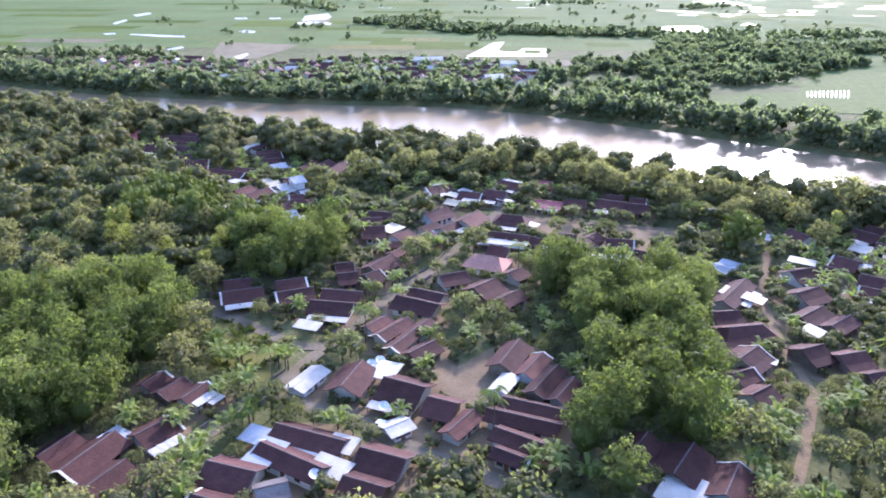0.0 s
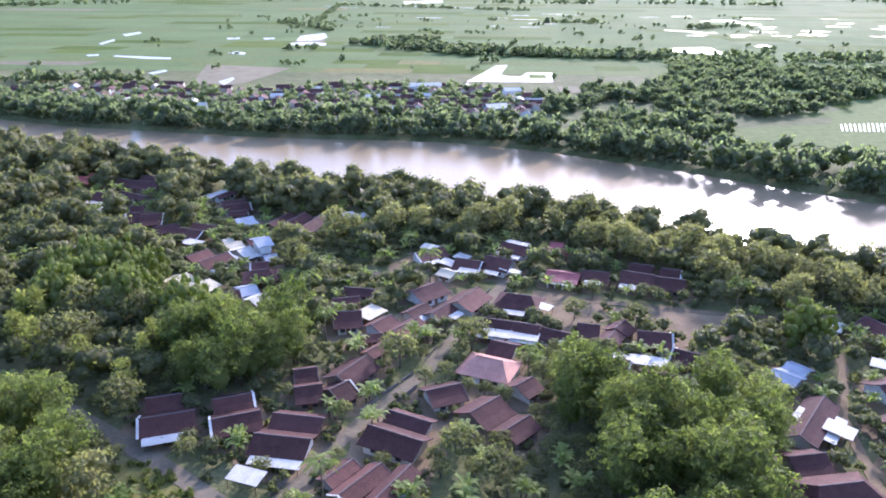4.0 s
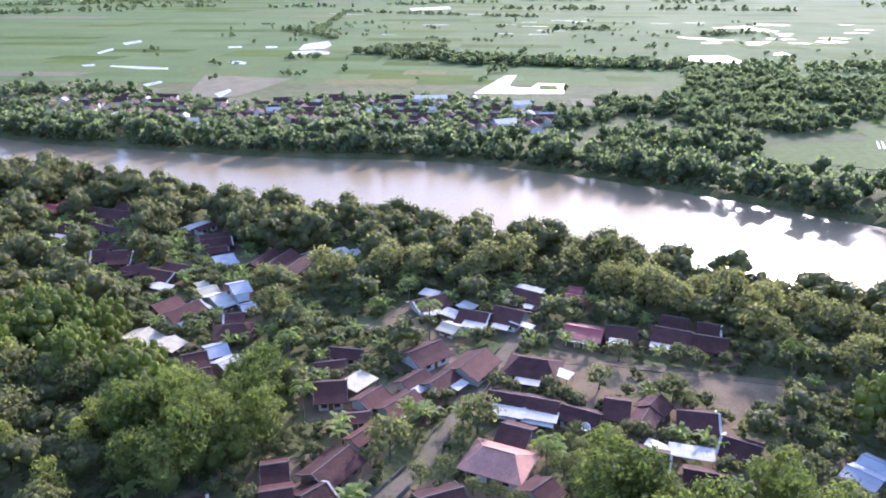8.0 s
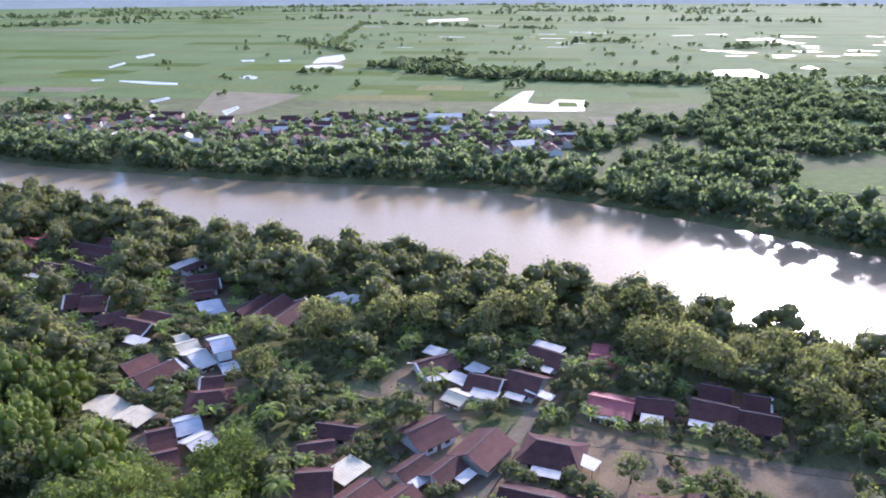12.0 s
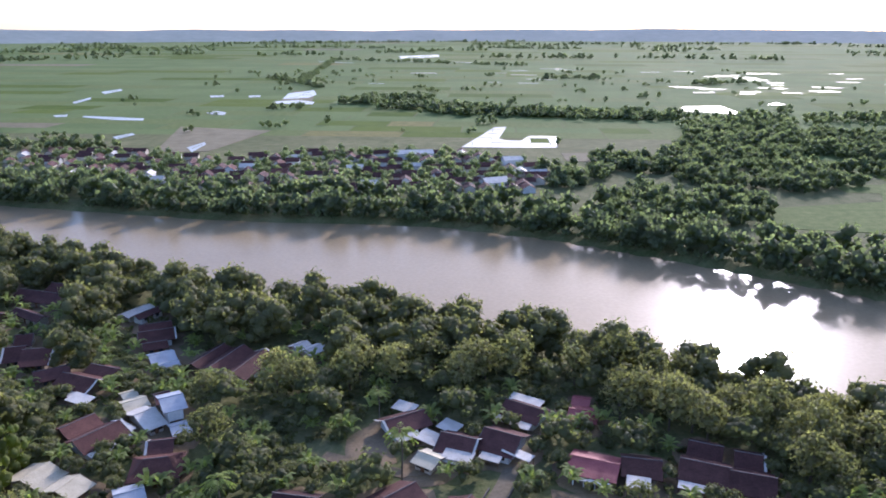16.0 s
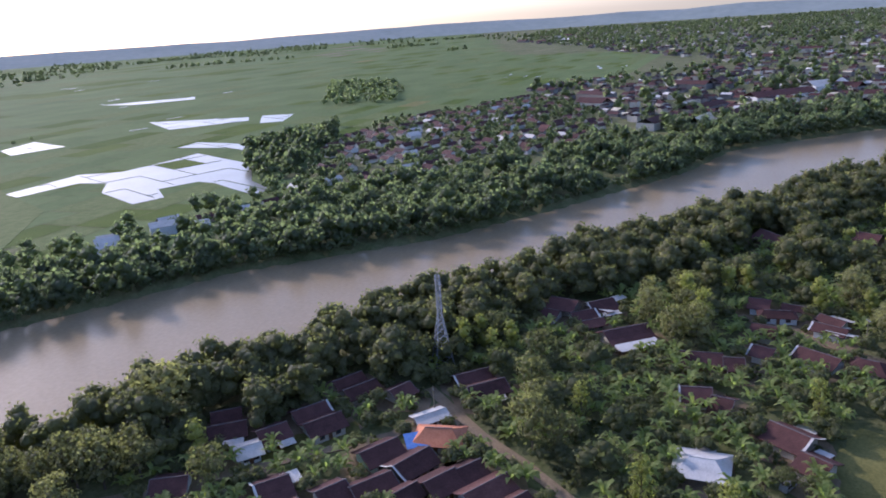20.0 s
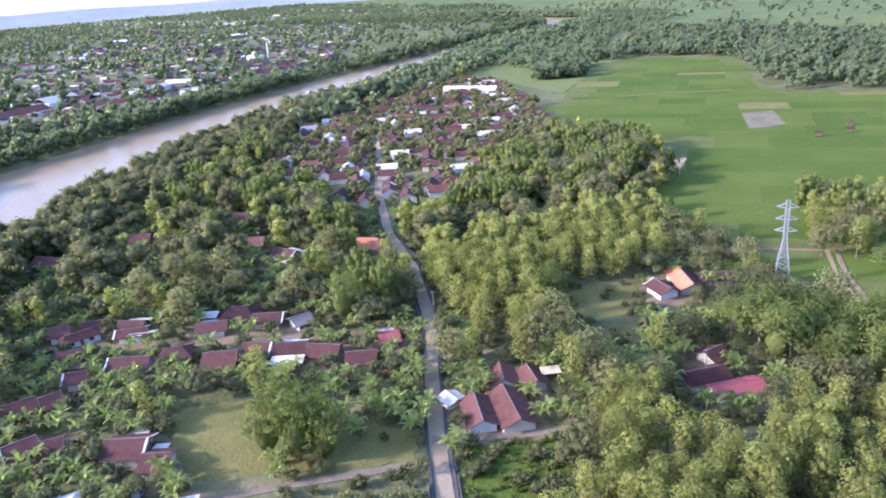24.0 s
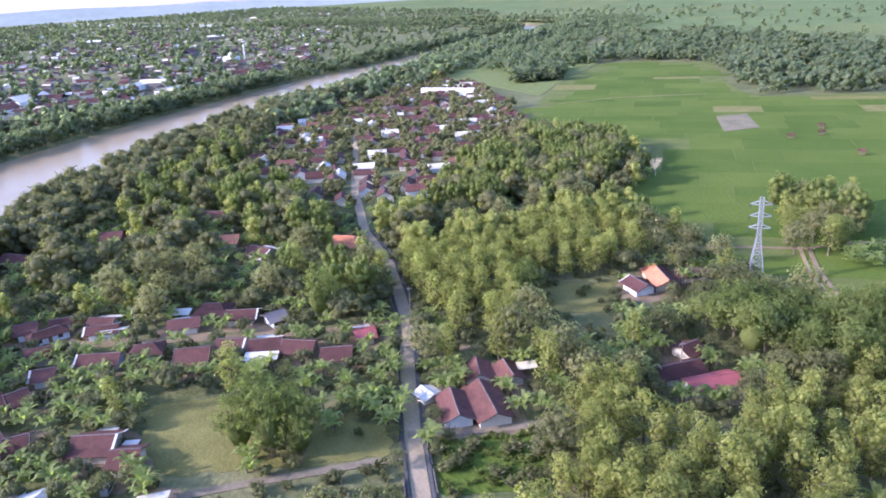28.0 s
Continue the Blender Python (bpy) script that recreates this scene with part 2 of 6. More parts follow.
def river_depth(xs, ys):
    """For arrays of places: how far inside the river's banks (plus) or outside (minus)."""
    d = np.full(xs.shape, 1e9)
    ins = np.zeros(xs.shape, bool)
    for (x0, y0), (x1, y1) in zip(RIVER, RIVER[1:] + RIVER[:1]):
        dx, dy = x1 - x0, y1 - y0
        k = np.clip(((xs - x0) * dx + (ys - y0) * dy) / (dx * dx + dy * dy), 0, 1)
        d = np.minimum(d, np.hypot(xs - x0 - k * dx, ys - y0 - k * dy))
        if y0 != y1:
            ins ^= ((y0 > ys) != (y1 > ys)) & (xs < dx * (ys - y0) / dy + x0)
    return np.where(ins, d, -d)


def lines(a, b, step, end_a, end_b):
    mid = list(np.arange(a, b + 1, step))
    out, s = [], step
    x = a
    while x > end_a:
        s *= 1.25
        x -= s
        out.insert(0, x)
    s, x = step, mid[-1]
    tail = []
    while x < end_b:
        s *= 1.25
        x += s
        tail.append(x)
    return np.array(out + mid + tail)


gx, gy = lines(-320, 1150, 8, -6500, 6500), lines(-1000, 640, 8, -6500, 6500)
X, Y = np.meshgrid(gx, gy)
D = river_depth(X, Y)
Z = -np.clip((D + 1) / 6 * 4.0, 0, 6) + np.where(D < -3, 0.03 * np.sin(X / 17) * np.cos(Y / 13), 0) - 0.05
nx, ny = len(gx), len(gy)
gm = bpy.data.meshes.new("ground")
gm.from_pydata(list(zip(X.ravel(), Y.ravel(), Z.ravel())), [], [(j * nx + i, j * nx + i + 1, (j + 1) * nx + i + 1, (j + 1) * nx + i) for j in range(ny - 1) for i in range(nx - 1)])
gm.materials.append(M["ground"])
tagged(new("ground", gm), "mottled earth and short grass of the river plain", "ground", "", "structure")
wm = bmesh.new()
wv = [wm.verts.new((x, y, WATER_Z)) for x, y in RIVER]
wm.faces.new(wv)
bmesh.ops.triangulate(wm, faces=wm.faces[:])
wme = bpy.data.meshes.new("water")
wm.to_mesh(wme)
wme.materials.append(M["water"])
tagged(new("water", wme), "broad muddy brown river with a smooth surface", "river", "", "structure")


# ---- roads ----
ROADS = []


def road(pts, width, mat, name, label, z=0.1):
    ROADS.append((pts, width))
    b = Build()
    n = len(pts)
    sides = []
    for i, (x, y) in enumerate(pts):
        x0, y0 = pts[max(i - 1, 0)]
        x1, y1 = pts[min(i + 1, n - 1)]
        l = math.hypot(x1 - x0, y1 - y0)
        sides.append(((y0 - y1) / l * width / 2, (x1 - x0) / l * width / 2))
    for i in range(n - 1):
        (x0, y0), (x1, y1), (a0, b0), (a1, b1) = pts[i], pts[i + 1], sides[i], sides[i + 1]
        b.slab([(x0 - a0, y0 - b0, z), (x1 - a1, y1 - b1, z), (x1 + a1, y1 + b1, z), (x0 + a0, y0 + b0, z)], 0.4)
    return tagged(new(name, b.mesh(name, M[mat])), label, "road", "", "structure")


STREET = [(-75, 80), (-55, 113), (-45, 131), (-35, 150), (-25, 170), (-14, 193), (-2, 211), (5, 229), (13, 247), (20, 263), (26, 279), (32, 293)]
HIGH_STREET = [(64, 86), (90, 70), (106, 60), (123, 50), (148, 34), (176, 15), (215, -5), (254, -19), (310, -48), (370, -84), (433, -123), (520, -190)]
road(STREET, 3.5, "concrete", "road", "pale concrete village street between houses")
road(HIGH_STREET, 3.7, "paved", "road", "long straight grey village road with ditches")
road([(-36, 148), (-30, 136), (-17, 130), (-5, 120), (14, 109), (30, 98)], 4.0, "concrete", "road", "grey side lane past tiled houses", 0.14)
road([(-150, 234), (-139, 228), (-96, 205), (-70, 187), (-53, 175), (-36, 162), (-29, 162)], 3.8, "concrete", "road", "grey lane through the trees", 0.14)
road([(108, 262), (112, 244), (102, 214), (91, 193), (86, 170), (84, 155), (82, 140), (71, 120), (63, 107)], 2.3, "dirt", "road", "narrow sandy lane between gardens", 0.12)
road([(174, 17), (185, 40), (210, 74), (224, 92), (240, 112)], 3.0, "dirt", "road", "pale earth lane past a row of houses", 0.14)
road([(125, 50), (115, 36), (106, 21)], 2.8, "concrete", "road", "short concrete lane to a yard", 0.15)
road([(119, 55), (127, 72), (133, 84), (139, 98), (146, 112)], 2.4, "concrete", "road", "narrow pale concrete path beside gardens", 0.15)
road([(155, 26), (143, 8), (132, -7)], 2.2, "dirt", "road", "earth path beside a teak plot", 0.15)
road([(150, -93), (136, -105), (123, -116), (119, -126), (100, -150)], 1.6, "dirt", "road", "pale raised path across rice fields", 0.3)
road([(123, -116), (111, -99), (96, -83)], 1.4, "dirt", "road", "earth path along an irrigation ditch", 0.3)
road([(176, 192), (169, 185), (156, 172), (147, 160), (120, 130), (90, 100)], 3.0, "dirt", "road", "earth lane between crowded houses", 0.13)
road([(168, 186), (152, 193), (141, 208), (120, 235), (106, 258)], 3.0, "dirt", "road", "earth lane along the river wood", 0.12)
road([(24, 272), (-2, 268), (-20, 275)], 3.2, "dirt", "road", "earth lane off the street", 0.13)
road([(24, 256), (45, 254), (62, 250), (84, 245), (108, 240)], 2.6, "dirt", "road", "broad earth lane past porches", 0.14)
for side in (-2.4, 2.4):
    off = []
    for i, (x, y) in enumerate(HIGH_STREET):
        x0, y0 = HIGH_STREET[max(i - 1, 0)]
        x1, y1 = HIGH_STREET[min(i + 1, len(HIGH_STREET) - 1)]
        l = math.hypot(x1 - x0, y1 - y0)
        off.append((x + (y0 - y1) / l * side, y + (x1 - x0) / l * side))
    b = Build()
    for (x0, y0), (x1, y1) in zip(off[1:7], off[2:8]):
        b.beam((x0, y0, 0.1), (x1, y1, 0.1), 0.7)
    tagged(new("trim", b.mesh("trim", M["ditch"])), "dark stone ditch wall along the road", "ditch", "", "structure")

# yards and open plots
CLEAR = []
plot_rng = random.Random(12)


def plot(name, pts, mat, label, z=0.05):
    CLEAR.append((pts, mat))
    edge = []
    for (x0, y0), (x1, y1) in zip(pts, pts[1:] + pts[:1]):
        l = math.hypot(x1 - x0, y1 - y0)
        n = max(1, int(l / 2.2))
        for i in range(n):
            k = i / n
            o = 1.3 * noise.noise(Vector((x0 + k * (x1 - x0), y0 + k * (y1 - y0), 3.3)) * 0.35) + plot_rng.uniform(-0.35, 0.35)
            edge.append((x0 + k * (x1 - x0) + o * (y0 - y1) / l, y0 + k * (y1 - y0) + o * (x1 - x0) / l))
    return sheet(name, edge, z, M[mat], label, "plot")


plot("meadow", [(-67, 174), (-53, 178), (-41, 166), (-40, 146), (-50, 143)], "grass", "bright overgrown grass plot between trees")
plot("yard", [(-16, 282), (-10, 290), (-3, 272), (-14, 267)], "dirt", "bare sandy yard beside the street")
plot("yard", [(66, 248), (85, 244), (80, 228), (70, 233)], "dirt", "wide bare sandy yard with scattered litter")
plot("yard", [(30, 262), (42, 259), (38, 231), (29, 238)], "dirt", "bare brown yard between houses", 0.06)
plot("yard", [(-4, 148), (12, 160), (22, 152), (8, 132), (-2, 140)], "dirt", "bare grey-brown yard behind houses")
plot("meadow", [(177, 89), (168, 73), (148, 61), (129, 51), (121, 57), (131, 74), (147, 96), (162, 97)], "grass", "mown grass field with a worn edge")
plot("crop_field", [(119, 46), (105, 25), (92, 40), (104, 57)], "rice", "low green bean plot beside the road")
plot("crop_field", [(166, -30), (150, -47), (137, -32), (148, -14)], "grass", "young green crop plot behind teak trees")
plot("yard", [(32.4, 247.3), (35.7, 255.3), (50.0, 257.9), (49.9, 241.6), (38.7, 236.0)], "dirt", "swept bare sandy yard beside a tiled house", 0.062)
plot("yard", [(51.1, 249.7), (68.0, 249.9), (76.4, 240.6), (71.6, 226.5), (65.0, 225.3), (61.6, 240.5), (51.2, 241.6)], "dirt", "wide pale sandy clearing between houses", 0.064)
plot("meadow", [(140, 226), (156, 205), (150, 200), (133, 218)], "grass", "small green plot among houses", 0.06)

# ---- rice fields ----
CLEAR += [([(184, 90), (172, 72), (148, 80), (132, 86), (140, 99), (156, 98)], "open"), ([(121, 44), (105, 28), (86, 50), (96, 63), (105, 58)], "beans"), ([(168, -31), (152, -50), (122, -15), (133, 2), (146, -10)], "low"), ([(112, 60), (119, 59), (131, 79), (140, 96), (147, 108), (138, 116), (121, 95), (104, 66)], "low"), ([(78, -6), (100, 4), (92, 16), (72, 8)], "open"), ([(130, -52), (146, -44), (140, -34), (126, -40)], "open"), ([(-8, 262), (20, 266), (24, 256), (-4, 252)], "open")]
VILLAGE_N = [(-420, 640), (-260, 700), (-150, 655), (-100, 690), (20, 690), (62, 640), (85, 560), (0, 535), (-130, 550), (-250, 585), (-420, 625)]
WOOD_NE = [(62, 600), (91, 650), (179, 679), (242, 838), (383, 767), (470, 800), (430, 690), (340, 635), (280, 578), (190, 532), (170, 480), (150, 470), (100, 500)]
VILLAGE_E = [(391, 369), (466, 387), (586, 419), (703, 419), (758, 381), (900, 300), (760, 220), (560, 180), (430, 300)]
TOWN = [(560, 120), (720, 210), (980, 340), (1100, 215), (1310, 114), (1500, 180), (2600, 700), (3900, 900), (4300, -1900), (1720, -1400), (1120, -850), (900, -450), (720, -120), (630, 0)]
TOWN_FIELD = [(726, 410), (897, 400), (1011, 350), (1086, 227), (1268, 89), (1413, 113), (1622, 393), (1500, 560), (1130, 590), (800, 520)]
VILLAGE_S = [(395, -26), (511, -112), (591, -224), (640, -300), (560, -330), (431, -257), (355, -203), (282, -76), (272, -30)]
WOOD_S = [(307, -399), (245, -457), (120, -560), (180, -680), (362, -727), (474, -795), (663, -855), (771, -798), (623, -579), (562, -515), (533, -545), (459, -568), (399, -490), (341, -424)]
BANK_WOOD = [(200, 380), (261, 441), (302, 410), (343, 395), (398, 373), (440, 300), (400, 215), (300, 280)]
EAST_GROVES = [[(398, 375), (467, 433), (564, 495), (635, 442), (586, 424), (466, 392)], [(848, 570), (884, 485), (1132, 584), (1185, 721)]]
SOUTH_GROVES = [[(522, -341), (501, -388), (563, -458), (597, -417)], [(640, -520), (742, -503), (951, -682), (844, -803), (700, -650)], [(562, -503), (623, -575), (720, -495), (640, -420), (600, -430)]]
FIELD_S = [(342, -185), (446, -309), (501, -393), (556, -503), (533, -538), (459, -562), (399, -485), (341, -418), (307, -395), (242, -448), (120, -540), (-200, -420), (-120, -200), (20, -120), (95, -78), (118, -76), (152, -95), (210, -125), (262, -212)]
PONDS = [
    [(21.7, 717.3), (59.4, 714.9), (98.6, 715.2), (106.7, 777.2), (82.4, 780.4), (72.9, 750.7), (60.3, 753.7), (54.8, 763.3), (67.8, 840.1), (55.7, 836.0), (38.9, 776.5)],
    [(275, 983), (295, 1025), (341, 1032), (335, 940)], [(404, 1046), (427, 1073), (424, 1040)], [(-375, 917), (-377, 927), (-339, 917), (-306, 907), (-299, 888), (-332, 893)], [(-462, 1077), (-467, 1138), (-455, 1114), (-449, 1056)], [(-490, 1224), (-483, 1274), (-468, 1244), (-470, 1188)], [(-256, 959), (-249, 976), (-234, 959), (-231, 937), (-246, 943)], [(-314, 1163), (-297, 1171), (-290, 1146), (-305, 1138)], [(-261, 1163), (-247, 1171), (-240, 1146), (-253, 1138)], [(-208, 1085), (-179, 1100), (-156, 1078), (-154, 1050), (-199, 1057)], [(-213, 1198), (-186, 1254), (-170, 1180), (-173, 1130), (-204, 1115)], [(-413, 932), (-402, 942), (-394, 922), (-403, 917)], [(-281, 773), (-274, 798), (-267, 787), (-272, 760)], [(-197, 715), (-192, 744), (-187, 732), (-186, 693)], [(-130, 2482), (-9, 2616), (-4, 2441), (-114, 2324)],
    [(384, 574), (448, 571), (458, 540), (502, 530), (534, 526), (493, 455), (467, 431), (429, 407), (405, 378), (390, 381), (405, 406), (421, 430), (426, 447), (403, 462), (381, 440), (363, 449), (391, 498), (419, 519), (419, 544), (376, 555)],
    [(975, 1029), (1057, 911), (1017, 883), (963, 953)], [(747, 750), (768, 625), (738, 606), (680, 669)], [(780, 614), (788, 576), (725, 555), (716, 578)],
    [(563, 569), (593, 569), (579, 511), (542, 481), (560, 516)], [(559, 776), (612, 788), (580, 715), (533, 733)],
]
FALLOW = [[(-201, 1067), (-213, 1239), (-180, 1240), (-157, 1060)], [(286, -308), (276, -327), (245, -291), (255, -269)], [(-214, 690), (-245, 841), (-152, 814), (-174, 698)], [(97, 690), (134, 690), (125, 650), (96, 655)]]
MEADOWS = [[(450, -309), (503, -393), (558, -503), (620, -570), (740, -500), (660, -340), (560, -335)], [(168, 472), (182, 512), (250, 527), (262, 505), (216, 462)], [(214, 458), (252, 529), (275, 572), (340, 628), (400, 600), (345, 500), (262, 445)]]


def plots(name, rows, mat, label, z=0.1):
    """Many small fields, each its own sheet, with earth bunds left between them."""
    b = Build()
    for cx, cy, w, d, a in rows:
        ca, sa = math.cos(a), math.sin(a)
        b.face(*[(cx + u * ca - v * sa, cy + u * sa + v * ca, z) for u, v in ((-w / 2, -d / 2), (w / 2, -d / 2), (w / 2, d / 2), (-w / 2, d / 2))])
    return tagged(new(name, b.mesh(name, M[mat])), label, "rice field", "", "stuff")


rng = random.Random(4)
sheet("field_base", FIELD_S, 0.0, M["verge"], "grassy earth bunds between rice plots", "field")
rows, dull, ang = [], [], radians(36)
v = -620.0
while v < 560:
    d = rng.uniform(13, 30)
    u = -680.0 + rng.uniform(0, 30)
    while u < 520:
        w = rng.uniform(18, 62)
        m, q = u + w / 2, v + d / 2
        x, y = 250 + m * math.cos(ang) - q * math.sin(ang), -300 + m * math.sin(ang) + q * math.cos(ang)
        if inside((x, y), FIELD_S) and off_line((x, y), FIELD_S + FIELD_S[:1]) > min(w, d) * 0.5:
            (dull if rng.random() < 0.06 else rows).append((x, y, w - 0.55, d - 0.5, ang))
        u += w
    v += d
plots("rice_fields", rows, "rice", "bright green rice plots divided by low bunds", 0.08)
plots("ripe_fields", dull, "grass", "yellowing rice plots among green ones", 0.08)


def open_land(p):
    if any(inside(p, q) for q in (VILLAGE_N, VILLAGE_E, WOOD_S, VILLAGE_S)):
        return False
    return inside(p, TOWN_FIELD) or not inside(p, TOWN)


def across(p):
    """On the far side of the river, clear of its bank."""
    return river_depth(np.array([p[0]]), np.array([p[1]]))[0] < -60 and off_line(p, FAR_BANK) < off_line(p, NEAR_BANK)


kinds = dict(farrice=[], bund=[], grass=[], dry=[], rice=[])
y = 300.0
while y < 5600:
    d = max(24, y * 0.045)
    x = -1.25 * y
    while x < max(2.6 * y, 1700):
        w = max(y, 600) * rng.uniform(0.05, 0.15)
        c = (x + w / 2 + y * 0.07, y + d / 2 - (x + w / 2) * 0.07)
        if (y > 760 or x > 180) and open_land(c) and across(c):
            patch = noise.noise(Vector((c[0] / (0.35 * y), c[1] / (0.2 * y), 7.7)))
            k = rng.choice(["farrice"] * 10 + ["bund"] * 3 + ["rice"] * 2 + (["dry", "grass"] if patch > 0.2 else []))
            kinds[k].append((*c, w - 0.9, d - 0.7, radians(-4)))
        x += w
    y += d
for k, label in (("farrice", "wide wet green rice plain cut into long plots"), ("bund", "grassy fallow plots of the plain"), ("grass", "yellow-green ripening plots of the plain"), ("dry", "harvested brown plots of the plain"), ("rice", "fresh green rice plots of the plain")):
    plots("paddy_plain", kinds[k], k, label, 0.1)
rows = []
for i in range(30):
    for j in range(30):
        k = 1.0 + 0.05 * j
        c = (300 + (i - 8) * 90 * k, -820 - j * 70)
        if not inside(c, TOWN) and not inside(c, RIVER) and not inside(c, WOOD_S) and river_depth(np.array([c[0]]), np.array([c[1]]))[0] < -90:
            rows.append((*c, 86 * k, 68, radians(8)))
plots("paddy_plain", [q for q in rows if noise.noise(Vector((q[0] / 400, q[1] / 300, 3.0))) > 0], "bund", "pale ripening rice plain beyond the woods", 0.1)
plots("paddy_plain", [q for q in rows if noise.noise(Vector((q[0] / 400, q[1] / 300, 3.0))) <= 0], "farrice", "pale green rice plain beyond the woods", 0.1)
bunds, green_rows = Build(), []
for q in PONDS:
    cx, cy = sum(p[0] for p in q) / len(q), sum(p[1] for p in q) / len(q)
    a = radians(-4) if cx < 250 else radians(-28)
    w, d = (16, 26) if cx > -100 and cy < 900 and cx < 250 else (26, 38) if cx > 250 and cy < 700 else (30, 44)
    sheet("flooded_field", q, 0.24, M["pond"], "flooded paddies, still water between narrow bunds", "paddy")
    ca, sa = math.cos(a), math.sin(a)
    at = lambda u, v: (cx + u * ca - v * sa, cy + u * sa + v * ca)
    for i in range(-9, 10):
        for j in range(-36, 37):
            for s, t in (((i * w, j * d / 4), (i * w, (j + 1) * d / 4)), ((j * w / 4, i * d), ((j + 1) * w / 4, i * d))):
                if inside(at(*s), q) and inside(at(*t), q) and (i * 7 + (j // 4) * 13 + (s[0] == t[0]) * 4) % 10 < 6:
                    bunds.beam((*at(*s), 0.19), (*at(*t), 0.19), 0.45)
            if j % 4 == 0 and rng.random() < 0.13:
                c = at((i + 0.5) * w, (j // 4 + 0.5) * d)
                if all(inside((c[0] + s * w * 0.5, c[1] + t * d * 0.5), q) for s in (-1, 1) for t in (-1, 1)):
                    green_rows.append((*c, w - 0.8, d - 0.8, a))
tagged(new("bunds", bunds.mesh("bunds", M["bund"])), "narrow grassy bunds across flooded paddies", "bunds", "", "stuff")
plots("green_paddies", green_rows, "rice", "small green rice plots among flooded ones", 0.3)
for q in FALLOW:
    sheet("fallow_field", q, 0.2, M["dry"], "harvested brown stubble field", "field")
for i, q in enumerate(MEADOWS):
    sheet("meadow", q, 0.2 + 0.006 * i, M["bund"], "open green meadow behind the river trees", "field")
rr = random.Random(9)
for x0, y0, n in ((520, 1320, 16), (700, 1500, 14), (60, 1520, 7), (-60, 2300, 5), (330, 1700, 6), (1020, 980, 7), (1180, 380, 5), (1280, 260, 4), (1340, 1490, 4), (730, 690, 5)):
    for i in range(n):
        x, y, s, k = x0 + rr.uniform(-1, 1) * y0 * 0.12, y0 + rr.uniform(-1, 1) * y0 * 0.1, rr.uniform(0.5, 1.3) * 0.012 * max(y0, 700), rr.uniform(-0.5, 0.2)
        sheet("flooded_field", [(x, y), (x + s * 2.4, y + s * 2.4 * k), (x + s * 2.1, y + s * (2.3 * k + 0.55)), (x + s * 1.1, y + s * (1.1 * k + 0.4)), (x + s * 0.1, y + s * 0.5)], 0.25, M["pond"], "flooded paddy, still water reflecting the sky", "paddy")

# distant hills that close the plain
b = Build()
prev = None
for i in range(0, 181):
    a = radians(i * 2)
    r = 4550
    h = 62 + 22 * noise.noise(Vector((math.cos(a) * 3, math.sin(a) * 3, 2.0))) + 9 * noise.noise(Vector((math.cos(a) * 14, math.sin(a) * 14, 5.0)))
    cur = ((60 + r * math.sin(a), 60 + r * math.cos(a), -2), (60 + (r + 350) * math.sin(a), 60 + (r + 350) * math.cos(a), h))
    if prev:
        b.face(prev[0], cur[0], cur[1], prev[1])
    prev = cur
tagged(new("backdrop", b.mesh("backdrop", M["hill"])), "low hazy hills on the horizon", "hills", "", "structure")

# ---- houses ----
HOUSES, MAIN = [], []
TONES = dict(maroon="dark maroon tiled", brown="dark brown tiled", rust="rust-red tiled", orange="bright orange tiled", grey="grey weathered tiled",
             red="red metal-sheet", salmon="salmon-pink tiled", zinc="pale zinc-sheet", slate="blue-grey metal-sheet", tan="pale weathered sheet")
hr = random.Random(21)


def slope(length, hip, half, eave, ridge, side, z0, thick=0.16):
    """One long side of a roof: a steep upper part and a flatter skirt, from the ridge to the eave."""
    b = Build()
    knee, kz = half * 0.55, eave + (ridge - eave) * 0.36
    a0, a1, a2 = length / 2, length / 2 + hip * 0.55, length / 2 + hip
    p = [(-a0, 0, ridge), (a0, 0, ridge), (a1, knee * side, kz), (-a1, knee * side, kz)]
    q = [(-a1, knee * side, kz), (a1, knee * side, kz), (a2, half * side, eave), (-a2, half * side, eave)]
    for s in (p, q):
        b.slab(s if side < 0 else s[::-1], thick)
    return b


